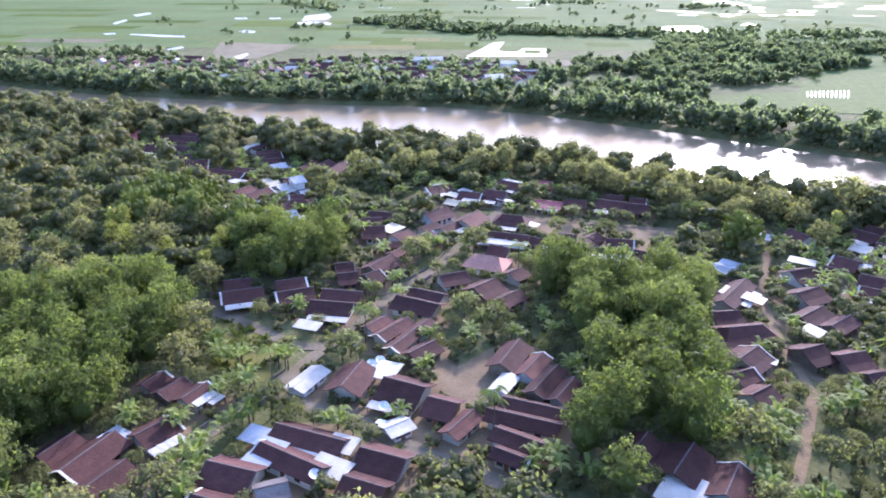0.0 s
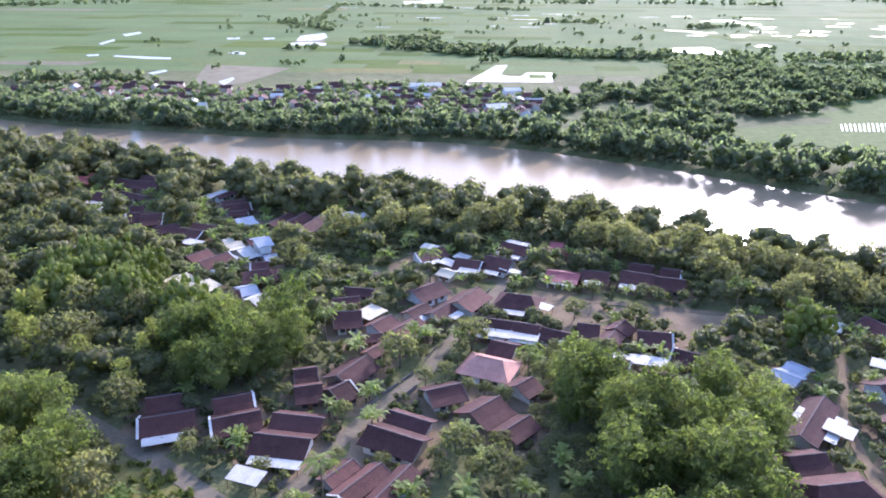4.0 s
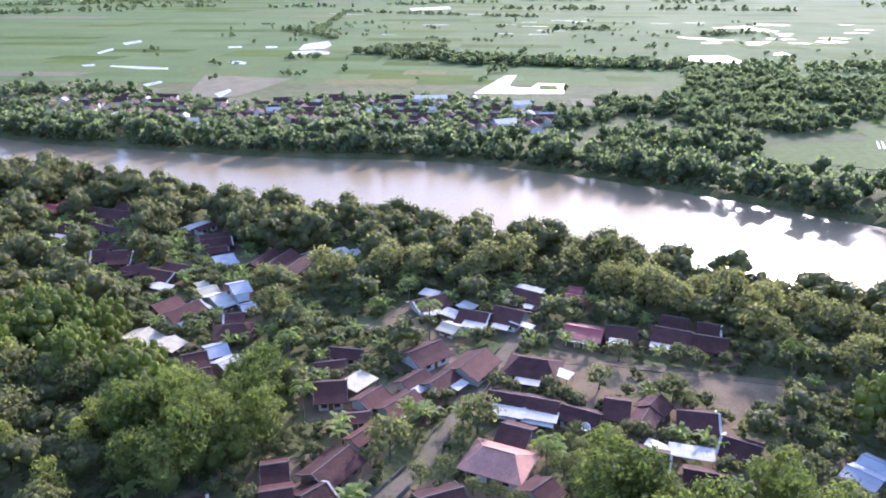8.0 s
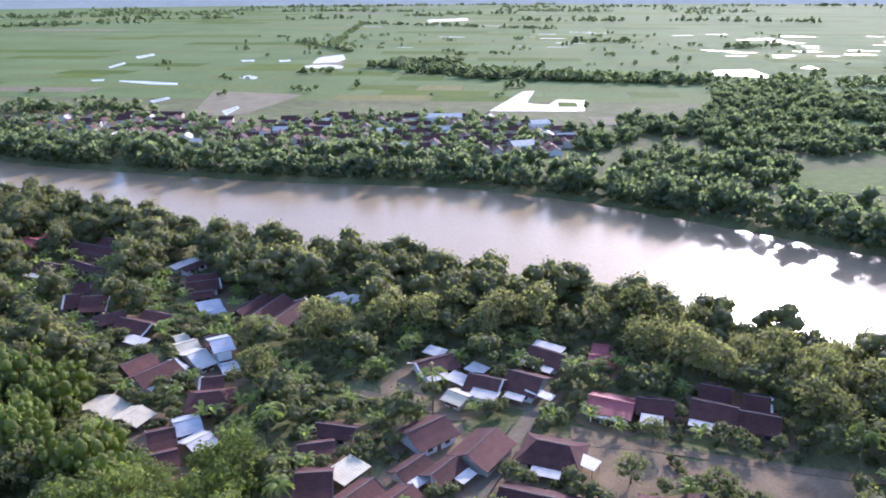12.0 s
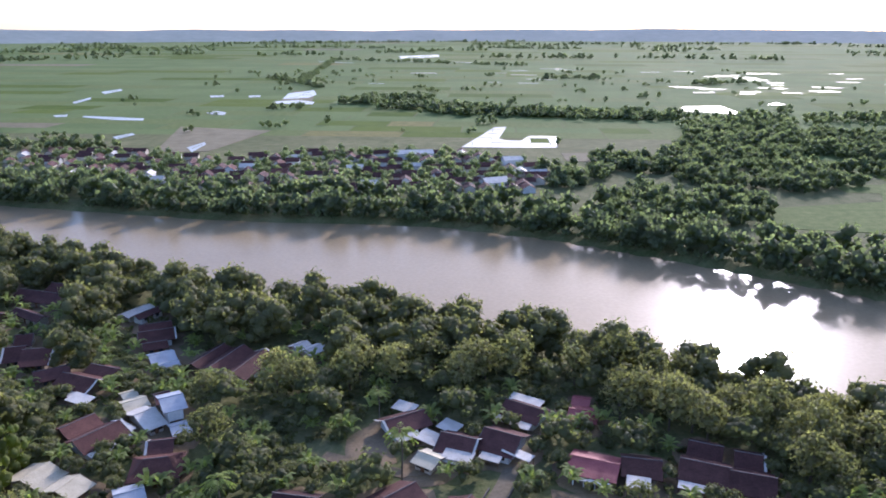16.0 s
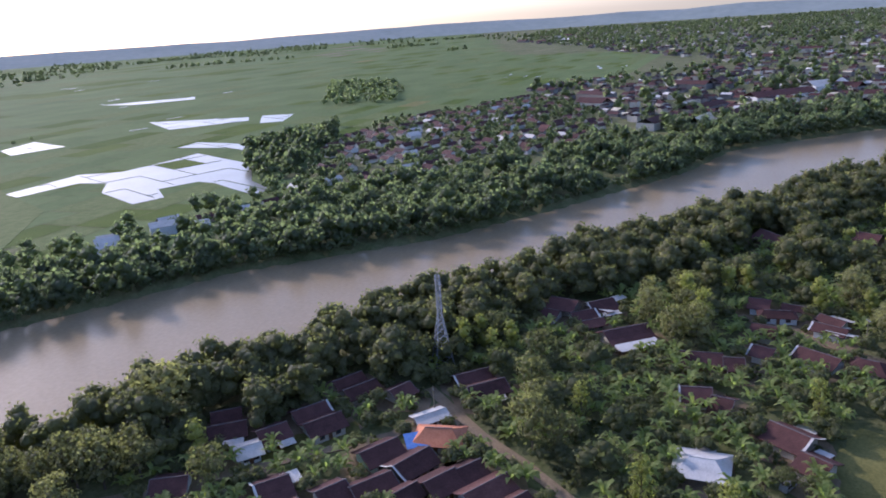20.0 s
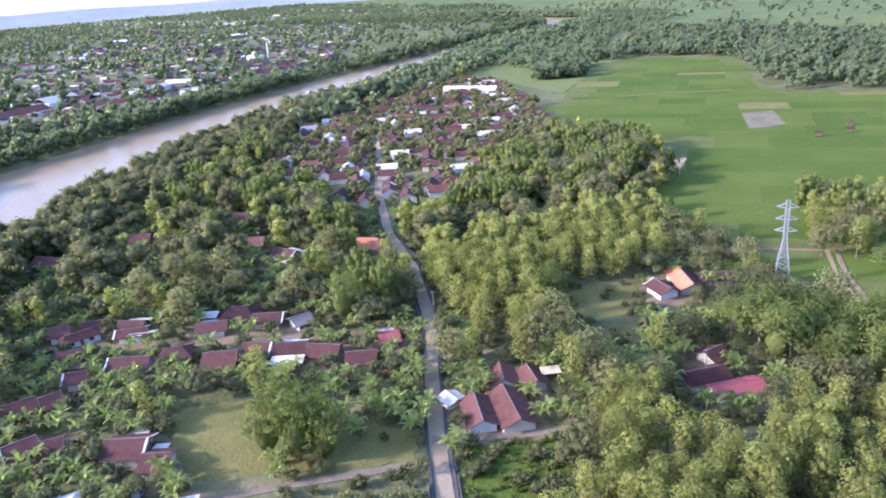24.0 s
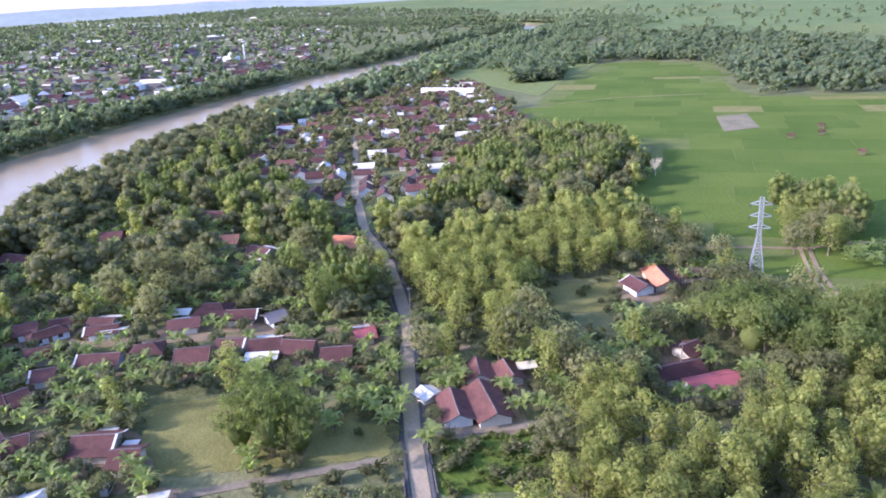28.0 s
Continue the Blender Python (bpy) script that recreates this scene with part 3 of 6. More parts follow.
def house(x, y, ang, length, width, tone, sheet=False, hip=False, tall=False, porch=False, half_tone=""):
    HOUSES.append((x, y, radians(ang), length + (width * 0.6 if hip else 0.6), width))
    MAIN.append((x, y, ang, length, width, tone, hip, sheet))
    # roofs carry their sheets on the side away from the river
    front = -1
    tone_m = M[tone]
    metal = tone in ("zinc", "red", "slate", "tan")
    walls = hr.choice(["white", "white", "cream", "cream", "cream", "board", "mint" if hr.random() < 0.25 else "board"])
    label = ("two-storey " if tall else "") + "house with a " + ("hipped " if hip else "") + TONES[tone] + " roof, " + ("pale awning, " if sheet else "") + {"white": "white", "cream": "cream", "mint": "green", "board": "boarded"}[walls] + " walls"
    root = thing("house", pose(x, y, 0, 0, 0, ang), label, "house", "village houses")
    half = width / 2 * 1.14
    eave = (5.2 if tall else 2.2) - (0.25 if metal else 0)
    ridge = eave + half * (0.30 if metal else 0.44)
    hl = half * 0.6 if hip else 0.0
    wx, wy = length / 2 + hl - 0.55, half - 0.65
    b = Build()
    t = 0.2
    top = eave + 0.1
    b.box(-wx, -wy, -0.3, wx, -wy + t, top).box(-wx, wy - t, -0.3, wx, wy, top)
    b.box(-wx, -wy + t, -0.3, -wx + t, wy - t, top).box(wx - t, -wy + t, -0.3, wx, wy - t, top)
    if not hip:
        kz = eave + (ridge - eave) * 0.36
        for s in (-wx, wx - t):
            n = len(b.v)
            prof = [(-wy, top), (wy, top), (half * 0.55, kz - 0.18), (0, ridge - 0.2), (-half * 0.55, kz - 0.18)]
            b.v += [(s, u, v) for u, v in prof] + [(s + t, u, v) for u, v in prof]
            b.f += [tuple(n + i for i in range(5)), tuple(n + 9 - i for i in range(5))] + [(n + i, n + (i + 1) % 5, n + 5 + (i + 1) % 5, n + 5 + i) for i in range(5)]
    part("wall", b, M[walls], root)
    rl = length + (0 if hip else 1.2)
    for s in (-1, 1):
        part("roof_slope", slope(rl, hl + (0.1 if hip else 0), half, eave, ridge, s, 0), M[half_tone] if half_tone and s > 0 else tone_m, root)
    kz, knee = eave + (ridge - eave) * 0.36, half * 0.55
    if hip:
        for s in (-1, 1):
            b = Build()
            p = [(s * rl / 2, 0, ridge), (s * (rl / 2 + hl * 0.55), -knee, kz), (s * (rl / 2 + hl * 0.55), knee, kz)]
            q = [(s * (rl / 2 + hl * 0.55), -knee, kz), (s * (rl / 2 + hl), -half, eave), (s * (rl / 2 + hl), half, eave), (s * (rl / 2 + hl * 0.55), knee, kz)]
            for w in (p, q):
                b.slab(w if s > 0 else w[::-1], 0.16)
            part("roof_hip", b, tone_m, root)
    b = Build().box(-rl / 2 - 0.05, -0.13, ridge - 0.08, rl / 2 + 0.05, 0.13, ridge + 0.08)
    part("ridge_cap", b, M["cap"] if not metal else tone_m, root)
    if not hip and hr.random() < 0.22:
        for s in (-1, 1):
            b = Build()
            e = s * (rl / 2 - 0.05)
            for u in (-1, 1):
                b.beam((e, 0, ridge), (e, u * knee, kz + 0.03), 0.15)
                b.beam((e, u * knee, kz + 0.03), (e, u * half, eave + 0.03), 0.15)
            part("gable_edge", b, M["cap"], root)
    if not hip and not metal and hr.random() < 0.3:
        e, b = hr.choice([-1, 1]) * (rl / 2 + 0.18), Build()
        for u in (-1, 1):
            b.slab([(e - 0.28, 0, ridge + 0.06), (e - 0.28, u * knee, kz + 0.07), (e + 0.28, u * knee, kz + 0.07), (e + 0.28, 0, ridge + 0.06)][::-u], 0.05)
            b.slab([(e - 0.28, u * knee, kz + 0.07), (e - 0.28, u * half, eave + 0.07), (e + 0.28, u * half, eave + 0.07), (e + 0.28, u * knee, kz + 0.07)][::-u], 0.05)
        part("verge_gutter", b, M["zinc"], root, "pale zinc gutter strip")
    for u in (-0.27, 0.27):
        wn_ = part("window", Build().box(u * 2 * wx - 0.55, front * wy - 0.08, 0.9, u * 2 * wx + 0.55, front * wy - 0.02, 1.9), M["glass"], root)
        part("frame", Build().box(u * 2 * wx - 0.68, front * wy - 0.05, 0.78, u * 2 * wx + 0.68, front * wy + 0.02, 2.02), M["wood"], wn_)
    part("door", Build().box(-0.5, front * wy - 0.07, 0.0, 0.5, front * wy + 0.02, 2.05), M["wood"], root)
    if sheet:
        a = min(length * 0.5, rl / 2 - 0.4) * (1 if hr.random() < 0.5 else 0.6)
        o = hr.choice([-1, 0, 1]) * (rl / 2 - a) * 0.8
        y0, y1 = front * (half - 0.3), front * (half + 2.4)
        z0, z1 = eave - 0.02, eave - 0.4
        b = Build()
        n = max(4, int(a * 2 / 0.8))
        for i in range(n + 1):
            u, w = o - a + 2 * a * i / n, 0.05 * (i % 2)
            b.v += [(u, y1, z1 + w), (u, y0, z0 + w), (u, y1, z1 + w - 0.05), (u, y0, z0 + w - 0.05)]
        for i in range(n):
            k = i * 4
            b.f += [(k, k + 4, k + 5, k + 1), (k + 2, k + 3, k + 7, k + 6), (k, k + 2, k + 6, k + 4), (k + 1, k + 5, k + 7, k + 3)]
        b.f += [(0, 1, 3, 2), (n * 4, n * 4 + 2, n * 4 + 3, n * 4 + 1)]
        part("awning", b, M["zinc"], root, "pale zinc awning")
        for u in (-0.92, 0.92):
            part("post", Build().box(o + u * a - 0.06, y1 + 0.15, -0.1, o + u * a + 0.06, y1 + 0.27, z1), M["wood"], root)
    if porch:
        for u in (-0.8, -0.27, 0.27, 0.8):
            part("column", Build().box(u * wx - 0.15, front * (wy + 1.3) - 0.15, 0, u * wx + 0.15, front * (wy + 1.3) + 0.15, eave - 0.3), M["white"], root)
        part("porch_roof", Build().slab([(-wx, front * (wy + 1.6), eave - 0.3), (wx, front * (wy + 1.6), eave - 0.3), (wx, front * wy, eave - 0.1), (-wx, front * wy, eave - 0.1)], 0.15), M["white"], root)
    return root


house(-66.9, 115.6, 67, 12.0, 7.5, "maroon")
house(-60.9, 108.7, 63, 8.3, 7.5, "maroon")
house(-57.5, 123.4, 52, 7.2, 7.0, "maroon", sheet=True)
house(-59.5, 139.1, 62, 6.4, 5.6, "maroon")
house(-53.6, 136.8, 61, 6.4, 5.6, "maroon", sheet=True)
house(-38.6, 110.6, -18, 9.5, 8.0, "brown")
house(-26.1, 121.6, -22, 14.7, 6.2, "maroon", sheet=True)
house(-28.5, 114.6, -31, 14.6, 5.9, "maroon")
house(-11.2, 114.2, -22, 8.8, 8.5, "maroon")
house(-13.9, 106.5, -23, 7.7, 7.5, "maroon")
house(-30.4, 105.8, 21, 5.0, 6.2, "grey")
house(-30.5, 143.8, 63, 9.5, 5.0, "zinc")
house(-20.3, 143.0, 72, 10.6, 8.0, "maroon")
house(-8.4, 138.3, -25, 9.1, 10.0, "maroon", sheet=True)
house(-0.1, 132.1, -23, 6.0, 8.0, "maroon")
house(3.7, 126.1, 55, 8.7, 4.6, "rust")
house(16.4, 127.3, -22, 14.7, 5.2, "maroon")
house(14.8, 120.9, -32, 9.8, 5.2, "maroon")
house(15.8, 153.3, 64, 11.8, 6.6, "maroon")
house(20.9, 148.9, 59, 9.7, 4.6, "rust")
house(22.8, 142.1, 58, 11.9, 4.9, "maroon")
house(13.7, 142.1, 61, 6.6, 4.0, "zinc")
house(44.7, 112.9, 54, 10.1, 8.8, "maroon", sheet=True)
house(51.7, 107.4, 57, 9.2, 7.3, "maroon")
house(75.6, 164.2, 9, 9.1, 10.0, "maroon", hip=True)
house(71.6, 151.7, 42, 7.6, 9.0, "brown")
house(67.5, 144.5, 24, 4.9, 6.2, "maroon")
house(68.3, 136.3, 34, 6.0, 7.0, "maroon")
house(81.6, 188.0, 51, 18.3, 6.4, "brown", sheet=True)
house(84.3, 206.5, -51, 5.7, 6.0, "slate")
house(106.1, 200.5, 18, 8.2, 9.0, "maroon", sheet=True)
house(101.3, 186.2, 27, 8.5, 9.0, "maroon")
house(96.7, 174.0, 37, 10.6, 6.6, "maroon")
house(102.1, 169.3, 37, 8.8, 5.9, "brown")
house(87.5, 154.2, 22, 5.9, 9.0, "maroon")
house(95.7, 151.6, 15, 6.6, 8.0, "brown")
house(136.0, 222.9, -45, 5.4, 7.0, "zinc")
house(123.5, 208.7, -44, 6.4, 9.0, "brown")
house(107.4, 235.0, -36, 7.5, 6.0, "zinc")
house(-55.8, 186.8, 18, 10.2, 8.0, "maroon", sheet=True)
house(-41.2, 186.8, 20, 9.1, 8.0, "maroon")
house(-29.8, 179.2, -10, 11.0, 8.0, "maroon", sheet=True)
house(-27.9, 198.6, 14, 5.2, 8.0, "maroon")
house(-19.1, 207.9, 58, 10.2, 8.0, "maroon")
house(-13.8, 219.4, 52, 7.5, 4.5, "rust")
house(2.8, 198.2, 23, 7.7, 8.0, "maroon")
house(11.8, 190.8, 45, 8.5, 9.0, "maroon")
house(-7.0, 180.4, -27, 11.9, 8.0, "maroon")
house(-7.9, 163.8, 59, 16.5, 4.6, "maroon")
house(-12.6, 166.9, 53, 10.6, 5.1, "rust")
house(-5.0, 155.6, 46, 7.7, 6.2, "maroon")
house(41.4, 229.8, -15, 4.9, 9.0, "brown")
house(50.1, 231.1, 52, 5.0, 6.6, "brown")
house(57.6, 225.1, -11, 7.6, 9.0, "brown")
house(-161.8, 381.0, -29, 13.1, 7.0, "red")
house(-132.4, 371.2, -18, 21.3, 9.0, "brown")
house(-140.0, 352.1, -20, 8.4, 9.0, "maroon", sheet=True)
house(-109.4, 322.6, 10, 7.1, 11.0, "brown")
house(-100.2, 311.7, 32, 7.9, 7.1, "brown")
house(-90.0, 306.8, -21, 10.9, 8.0, "rust", sheet=True)
house(-95.7, 359.0, 61, 10.3, 5.0, "zinc")
house(-81.2, 337.8, 23, 9.4, 8.0, "maroon")
house(-74.3, 323.3, 32, 6.1, 7.0, "slate")
house(-54.4, 320.2, 70, 15.2, 7.1, "maroon")
house(-47.3, 317.0, 72, 15.5, 7.1, "maroon")
house(-31.2, 328.3, 50, 6.2, 5.0, "zinc")
house(-59.9, 291.2, 31, 4.6, 9.0, "slate", tall=True)
house(-65.6, 288.4, 47, 4.4, 11.0, "zinc")
house(-71.2, 295.7, 39, 5.0, 6.0, "tan")
house(-73.0, 279.0, 55, 10.7, 8.0, "maroon", sheet=True)
house(-79.3, 263.7, 69, 6.3, 9.0, "tan")
house(-54.9, 267.1, 12, 5.0, 9.0, "rust", hip=True)
house(-56.7, 256.9, 29, 4.8, 7.5, "slate")
house(-60.3, 251.1, 26, 5.0, 8.0, "brown")
house(-51.7, 250.2, 51, 5.0, 6.6, "zinc")
house(-22.5, 255.1, -11, 8.4, 5.7, "brown")
house(-25.6, 248.5, 14, 6.8, 5.2, "brown")
house(-23.7, 236.7, 8, 6.6, 10.0, "brown")
house(-14.1, 233.5, 53, 7.1, 6.2, "rust")
house(-7.2, 230.9, 51, 9.2, 6.6, "rust", sheet=True)
house(-4.9, 242.1, 50, 7.3, 4.8, "maroon", sheet=True)
house(1.9, 241.4, 53, 7.7, 5.5, "maroon", sheet=True)
house(-2.5, 254.8, 42, 10.0, 9.0, "brown")
house(9.7, 249.0, 58, 11.2, 9.0, "rust")
house(-16.8, 225.6, 12, 6.2, 4.6, "rust")
house(-2.1, 286.1, 31, 9.8, 8.0, "brown", sheet=True)
house(10.9, 276.4, -22, 7.7, 9.0, "brown", sheet=True)
house(21.0, 277.4, -28, 8.4, 10.0, "brown", sheet=True)
house(27.6, 291.2, -34, 9.8, 8.0, "brown", sheet=True)
house(41.9, 290.3, -16, 6.1, 7.0, "red")
house(40.3, 268.1, -21, 9.8, 9.0, "red", porch=True)
house(50.3, 267.3, -12, 7.5, 8.0, "maroon")
house(63.5, 265.4, -23, 9.4, 9.0, "maroon", sheet=True)
house(72.1, 261.2, -19, 7.9, 9.0, "maroon")
house(24.6, 248.3, -18, 7.0, 10.0, "brown", hip=True, sheet=True)
house(17.0, 232.8, -18, 7.6, 8.0, "brown", sheet=True)
house(24.6, 230.5, -19, 7.2, 8.0, "brown", sheet=True)
house(4.3, 270.7, -34, 5.1, 6.0, "tan")
house(-129.3, 354.8, -31, 14.5, 4.6, "brown")
house(-116.8, 324.3, 16, 4.6, 10.0, "brown")
house(142.1, 232.4, -56, 8.3, 8.0, "brown", sheet=True)
house(143.2, 220.6, -40, 6.6, 8.0, "brown", sheet=True)
house(149.4, 210.1, -38, 9.0, 8.0, "brown")
house(119.2, 231.4, -66, 7.2, 9.0, "brown")
house(167.7, 208.5, -35, 9.0, 7.0, "maroon")
house(168.9, 197.7, -29, 6.1, 7.0, "brown")
house(159.1, 185.8, -44, 7.7, 5.6, "zinc")
house(150.6, 180.6, -83, 6.4, 8.5, "orange", hip=True)
house(141.1, 191.7, -36, 8.9, 8.0, "maroon")
house(138.7, 182.8, -29, 9.1, 8.0, "maroon")
house(129.4, 188.5, -40, 8.8, 6.2, "maroon")
house(133.2, 174.6, -35, 7.2, 8.0, "maroon")
house(132.9, 164.6, -36, 10.4, 7.0, "rust")
house(174.6, 175.7, -49, 9.8, 8.0, "brown", sheet=True)
house(235.7, 165.3, 74, 8.7, 9.0, "brown")
house(236.0, 153.8, -53, 8.1, 9.0, "brown", sheet=True)
house(214.6, 144.1, -55, 13.4, 10.0, "brown", sheet=True)
house(237.0, 101.1, -88, 7.5, 5.8, "maroon", hip=True)
house(227.3, 87.8, 62, 8.4, 5.9, "maroon", sheet=True)
house(207.3, 93.4, 54, 10.4, 8.0, "maroon")
house(202.4, 122.9, -89, 9.8, 8.0, "brown")
house(182.0, 124.1, -86, 6.3, 8.0, "brown")
house(151.7, 122.8, 85, 5.0, 10.0, "zinc", hip=True, sheet=True)
house(165.8, 104.6, 53, 8.6, 9.0, "maroon", sheet=True)
house(155.8, 100.7, 54, 5.7, 8.0, "maroon", sheet=True)
house(244.7, 105.4, 77, 5.5, 8.0, "brown")
house(242.9, 95.8, 70, 5.8, 4.6, "brown")
house(234.0, 86.3, 48, 7.4, 5.1, "maroon", sheet=True)
house(214.0, 68.1, 62, 8.4, 6.6, "brown", sheet=True)
house(217.5, 57.9, 50, 5.0, 9.4, "maroon", hip=True)
house(207.8, 52.9, 53, 8.3, 7.0, "maroon")
house(199.3, 46.2, -89, 5.5, 7.0, "grey")
house(204.6, 82.3, 68, 4.4, 8.0, "maroon", hip=True)
house(191.5, 73.5, 57, 8.4, 10.0, "rust")
house(190.6, 63.2, 49, 6.7, 8.0, "brown")
house(184.0, 56.2, 55, 8.4, 8.0, "maroon", sheet=True)
house(176.3, 49.6, 42, 8.2, 8.0, "maroon")
house(165.8, 44.2, 56, 7.4, 8.0, "maroon")
house(171.3, 32.1, 66, 5.0, 7.0, "red", sheet=True)
house(133.6, 38.1, -2, 4.4, 5.0, "zinc")
house(124.2, 37.4, -28, 11.3, 6.6, "rust")
house(120.7, 30.6, -25, 14.8, 7.5, "rust")
house(133.0, 23.1, -33, 8.1, 6.6, "rust")
house(127.7, 17.9, -24, 7.8, 5.8, "rust")
house(139.6, -57.1, -34, 14.5, 7.5, "brown", half_tone="orange")
house(140.2, -47.1, -17, 8.2, 6.6, "brown")
house(134.7, -65.7, 53, 9.6, 6.0, "brown")
house(100.8, -12.6, 69, 10.8, 6.6, "maroon")
house(92.5, -14.0, 66, 12.1, 6.6, "red")
house(105.3, -22.9, 84, 5.5, 7.0, "maroon")
house(243.4, -3.2, 39, 8.2, 11.0, "orange", hip=True)
house(279.8, 27.8, 53, 8.3, 9.0, "orange")
house(257.0, 24.4, 17, 9.4, 8.0, "maroon", sheet=True)
house(316.3, 20.3, 38, 11.4, 10.0, "maroon", hip=True)
house(320.5, 61.6, 56, 9.3, 9.0, "maroon", sheet=True)
house(316.6, 95.6, 34, 14.0, 10.0, "brown")
house(200.4, 114.8, -88, 4.4, 8.0, "brown")
house(177.3, 118.1, 74, 4.4, 9.0, "maroon")
house(136.9, 101.4, 67, 5.1, 6.0, "zinc")
house(13.9, 210.5, -24, 6.7, 10.0, "salmon", hip=True)
house(21.4, 201.2, 44, 5.0, 7.0, "brown")
house(-9.3, 125.8, 36, 5.0, 5.0, "zinc")
house(63.7, 214.7, -31, 6.8, 8.0, "brown")
house(43.5, 211.9, -21, 8.0, 8.0, "maroon")
house(53.0, 205.0, -17, 6.9, 7.0, "maroon")
house(46.8, 226.0, 59, 5.0, 5.3, "brown")
house(32.8, 226.9, -28, 8.0, 6.6, "brown")
house(-20.9, 198.9, 45, 4.5, 8.0, "maroon")
house(124.7, 195.6, -37, 6.1, 8.0, "brown")
house(138.7, 169.9, -38, 5.4, 7.1, "maroon")
house(128.1, 180.4, -32, 5.3, 6.2, "maroon")
house(227.5, 158.5, -56, 7.3, 6.6, "brown")
house(223.7, 105.5, 71, 6.4, 8.0, "maroon")
house(209.1, 106.8, 65, 5.0, 7.0, "brown")



def canopy(x, y, ang, w, d, tone):
    """A carport or lean-to: a ribbed sheet on four posts."""
    root = thing("canopy", pose(x, y, 0, 0, 0, ang), "open lean-to with a " + {"zinc": "pale zinc", "tan": "cream", "slate": "blue-grey", "blue": "blue"}[tone] + " sheet roof beside a house", "canopy", "sheet canopies")
    n = max(4, int(w / 0.35))
    b = Build()
    for i in range(n + 1):
        u, z = -w / 2 + w * i / n, 0.03 * (i % 2)
        b.v += [(u, -d / 2, 2.35 + z), (u, d / 2, 2.85 + z), (u, -d / 2, 2.3 + z), (u, d / 2, 2.8 + z)]
    for i in range(n):
        k = i * 4
        b.f += [(k, k + 4, k + 5, k + 1), (k + 2, k + 3, k + 7, k + 6), (k, k + 2, k + 6, k + 4), (k + 1, k + 5, k + 7, k + 3)]
    b.f += [(0, 1, 3, 2), (n * 4, n * 4 + 2, n * 4 + 3, n * 4 + 1)]
    part("roof_sheet", b, M[tone], root)
    for u in (-0.45, 0.45):
        for v in (-0.45, 0.45):
            part("post", Build().box(u * w - 0.06, v * d - 0.06, -0.2, u * w + 0.06, v * d + 0.06, 2.58 + v * 0.5 - 0.02), M["wood"], root)
    HOUSES.append((x, y, radians(ang), w, d))


canopy(-19.6, 119.4, -22, 6, 5, "zinc")
canopy(-20.9, 112.6, -28, 8, 5, "zinc")
canopy(-13.0, 146.7, -22, 6, 7, "zinc")
canopy(-51.7, 135.8, 60, 6, 4, "zinc")
canopy(42.7, 105.9, 55, 10, 8, "zinc")
canopy(85.9, 184.5, 50, 5, 6, "zinc")
canopy(80.6, 189.3, 50, 6, 4, "zinc")
canopy(-34.6, 168.8, -20, 7, 4, "zinc")
canopy(-33.9, 116.8, -25, 6, 8, "slate")
canopy(-37.4, 122.5, -25, 5, 5, "slate")
canopy(-64.5, 121.8, 60, 5, 5, "slate")
canopy(74.7, 152.5, 55, 3, 8, "zinc")
canopy(111.1, 211.1, -35, 8, 4, "zinc")
canopy(93.5, 165.7, 40, 5, 5, "zinc")
canopy(-17.7, 240.7, 55, 8, 6, "tan")
canopy(29.6, 246.1, 57, 4, 9, "zinc")
canopy(16.8, 228.2, -18, 8, 4, "zinc")
canopy(23.9, 226.6, -18, 8, 4, "zinc")
canopy(-69.7, 280.3, 57, 9, 4, "zinc")
canopy(10.6, 271.2, -22, 7, 4, "zinc")
canopy(24.0, 271.9, 57, 3, 7, "zinc")
canopy(48.1, 260.8, -15, 5, 4, "zinc")
canopy(-85.6, 297.1, -25, 7, 4, "zinc")
canopy(-132.7, 335.4, -25, 7, 4, "zinc")
canopy(140.9, 231.3, -56, 9, 4, "zinc")
canopy(147.5, 184.7, -60, 6, 6, "blue")
canopy(233.5, 154.0, 60, 10, 3, "zinc")
canopy(241.6, 150.4, -40, 10, 3, "zinc")
canopy(207.7, 139.8, -55, 13, 4, "zinc")
canopy(126.2, 207.9, -40, 8, 4, "zinc")
canopy(224.7, 85.4, 60, 8, 3, "zinc")
canopy(178.0, 60.2, -127, 9, 4, "zinc")
canopy(222.6, 66.3, -127, 6, 4, "zinc")
canopy(226.3, 88.5, -127, 7, 3, "zinc")
canopy(126.6, 12.7, -120, 5, 3, "tan")
canopy(4.3, 278.7, 57, 5, 6, "zinc")
canopy(-2.3, 293.1, -30, 6, 4, "zinc")
canopy(8.9, 283.8, 57, 5, 5, "zinc")
canopy(28.3, 296.3, -33, 9, 4, "zinc")
canopy(53.1, 213.4, -15, 9, 4, "zinc")
canopy(47.2, 215.0, 57, 3, 6, "zinc")
canopy(21.6, 227.3, -18, 9, 4, "zinc")


# ---- far houses ----
fr = random.Random(33)


def far_house_meshes(tone, wall, l, w, e):
    b, r = Build(), e + w * 0.28
    b.box(-l / 2 + 0.4, -w / 2 + 0.4, -0.3, l / 2 - 0.4, w / 2 - 0.4, e)
    for s in (-l / 2 + 0.4, l / 2 - 0.4):
        b.face((s, -w / 2 + 0.4, e), (s, w / 2 - 0.4, e), (s, 0, r - 0.2))
    roof = Build()
    for s in (-1, 1):
        q = [(-l / 2, 0, r), (l / 2, 0, r), (l / 2, s * w / 2, e - 0.1), (-l / 2, s * w / 2, e - 0.1)]
        roof.slab(q if s < 0 else q[::-1], 0.15)
    return b.mesh("wall", M[wall]), roof.mesh("roof", M[tone])


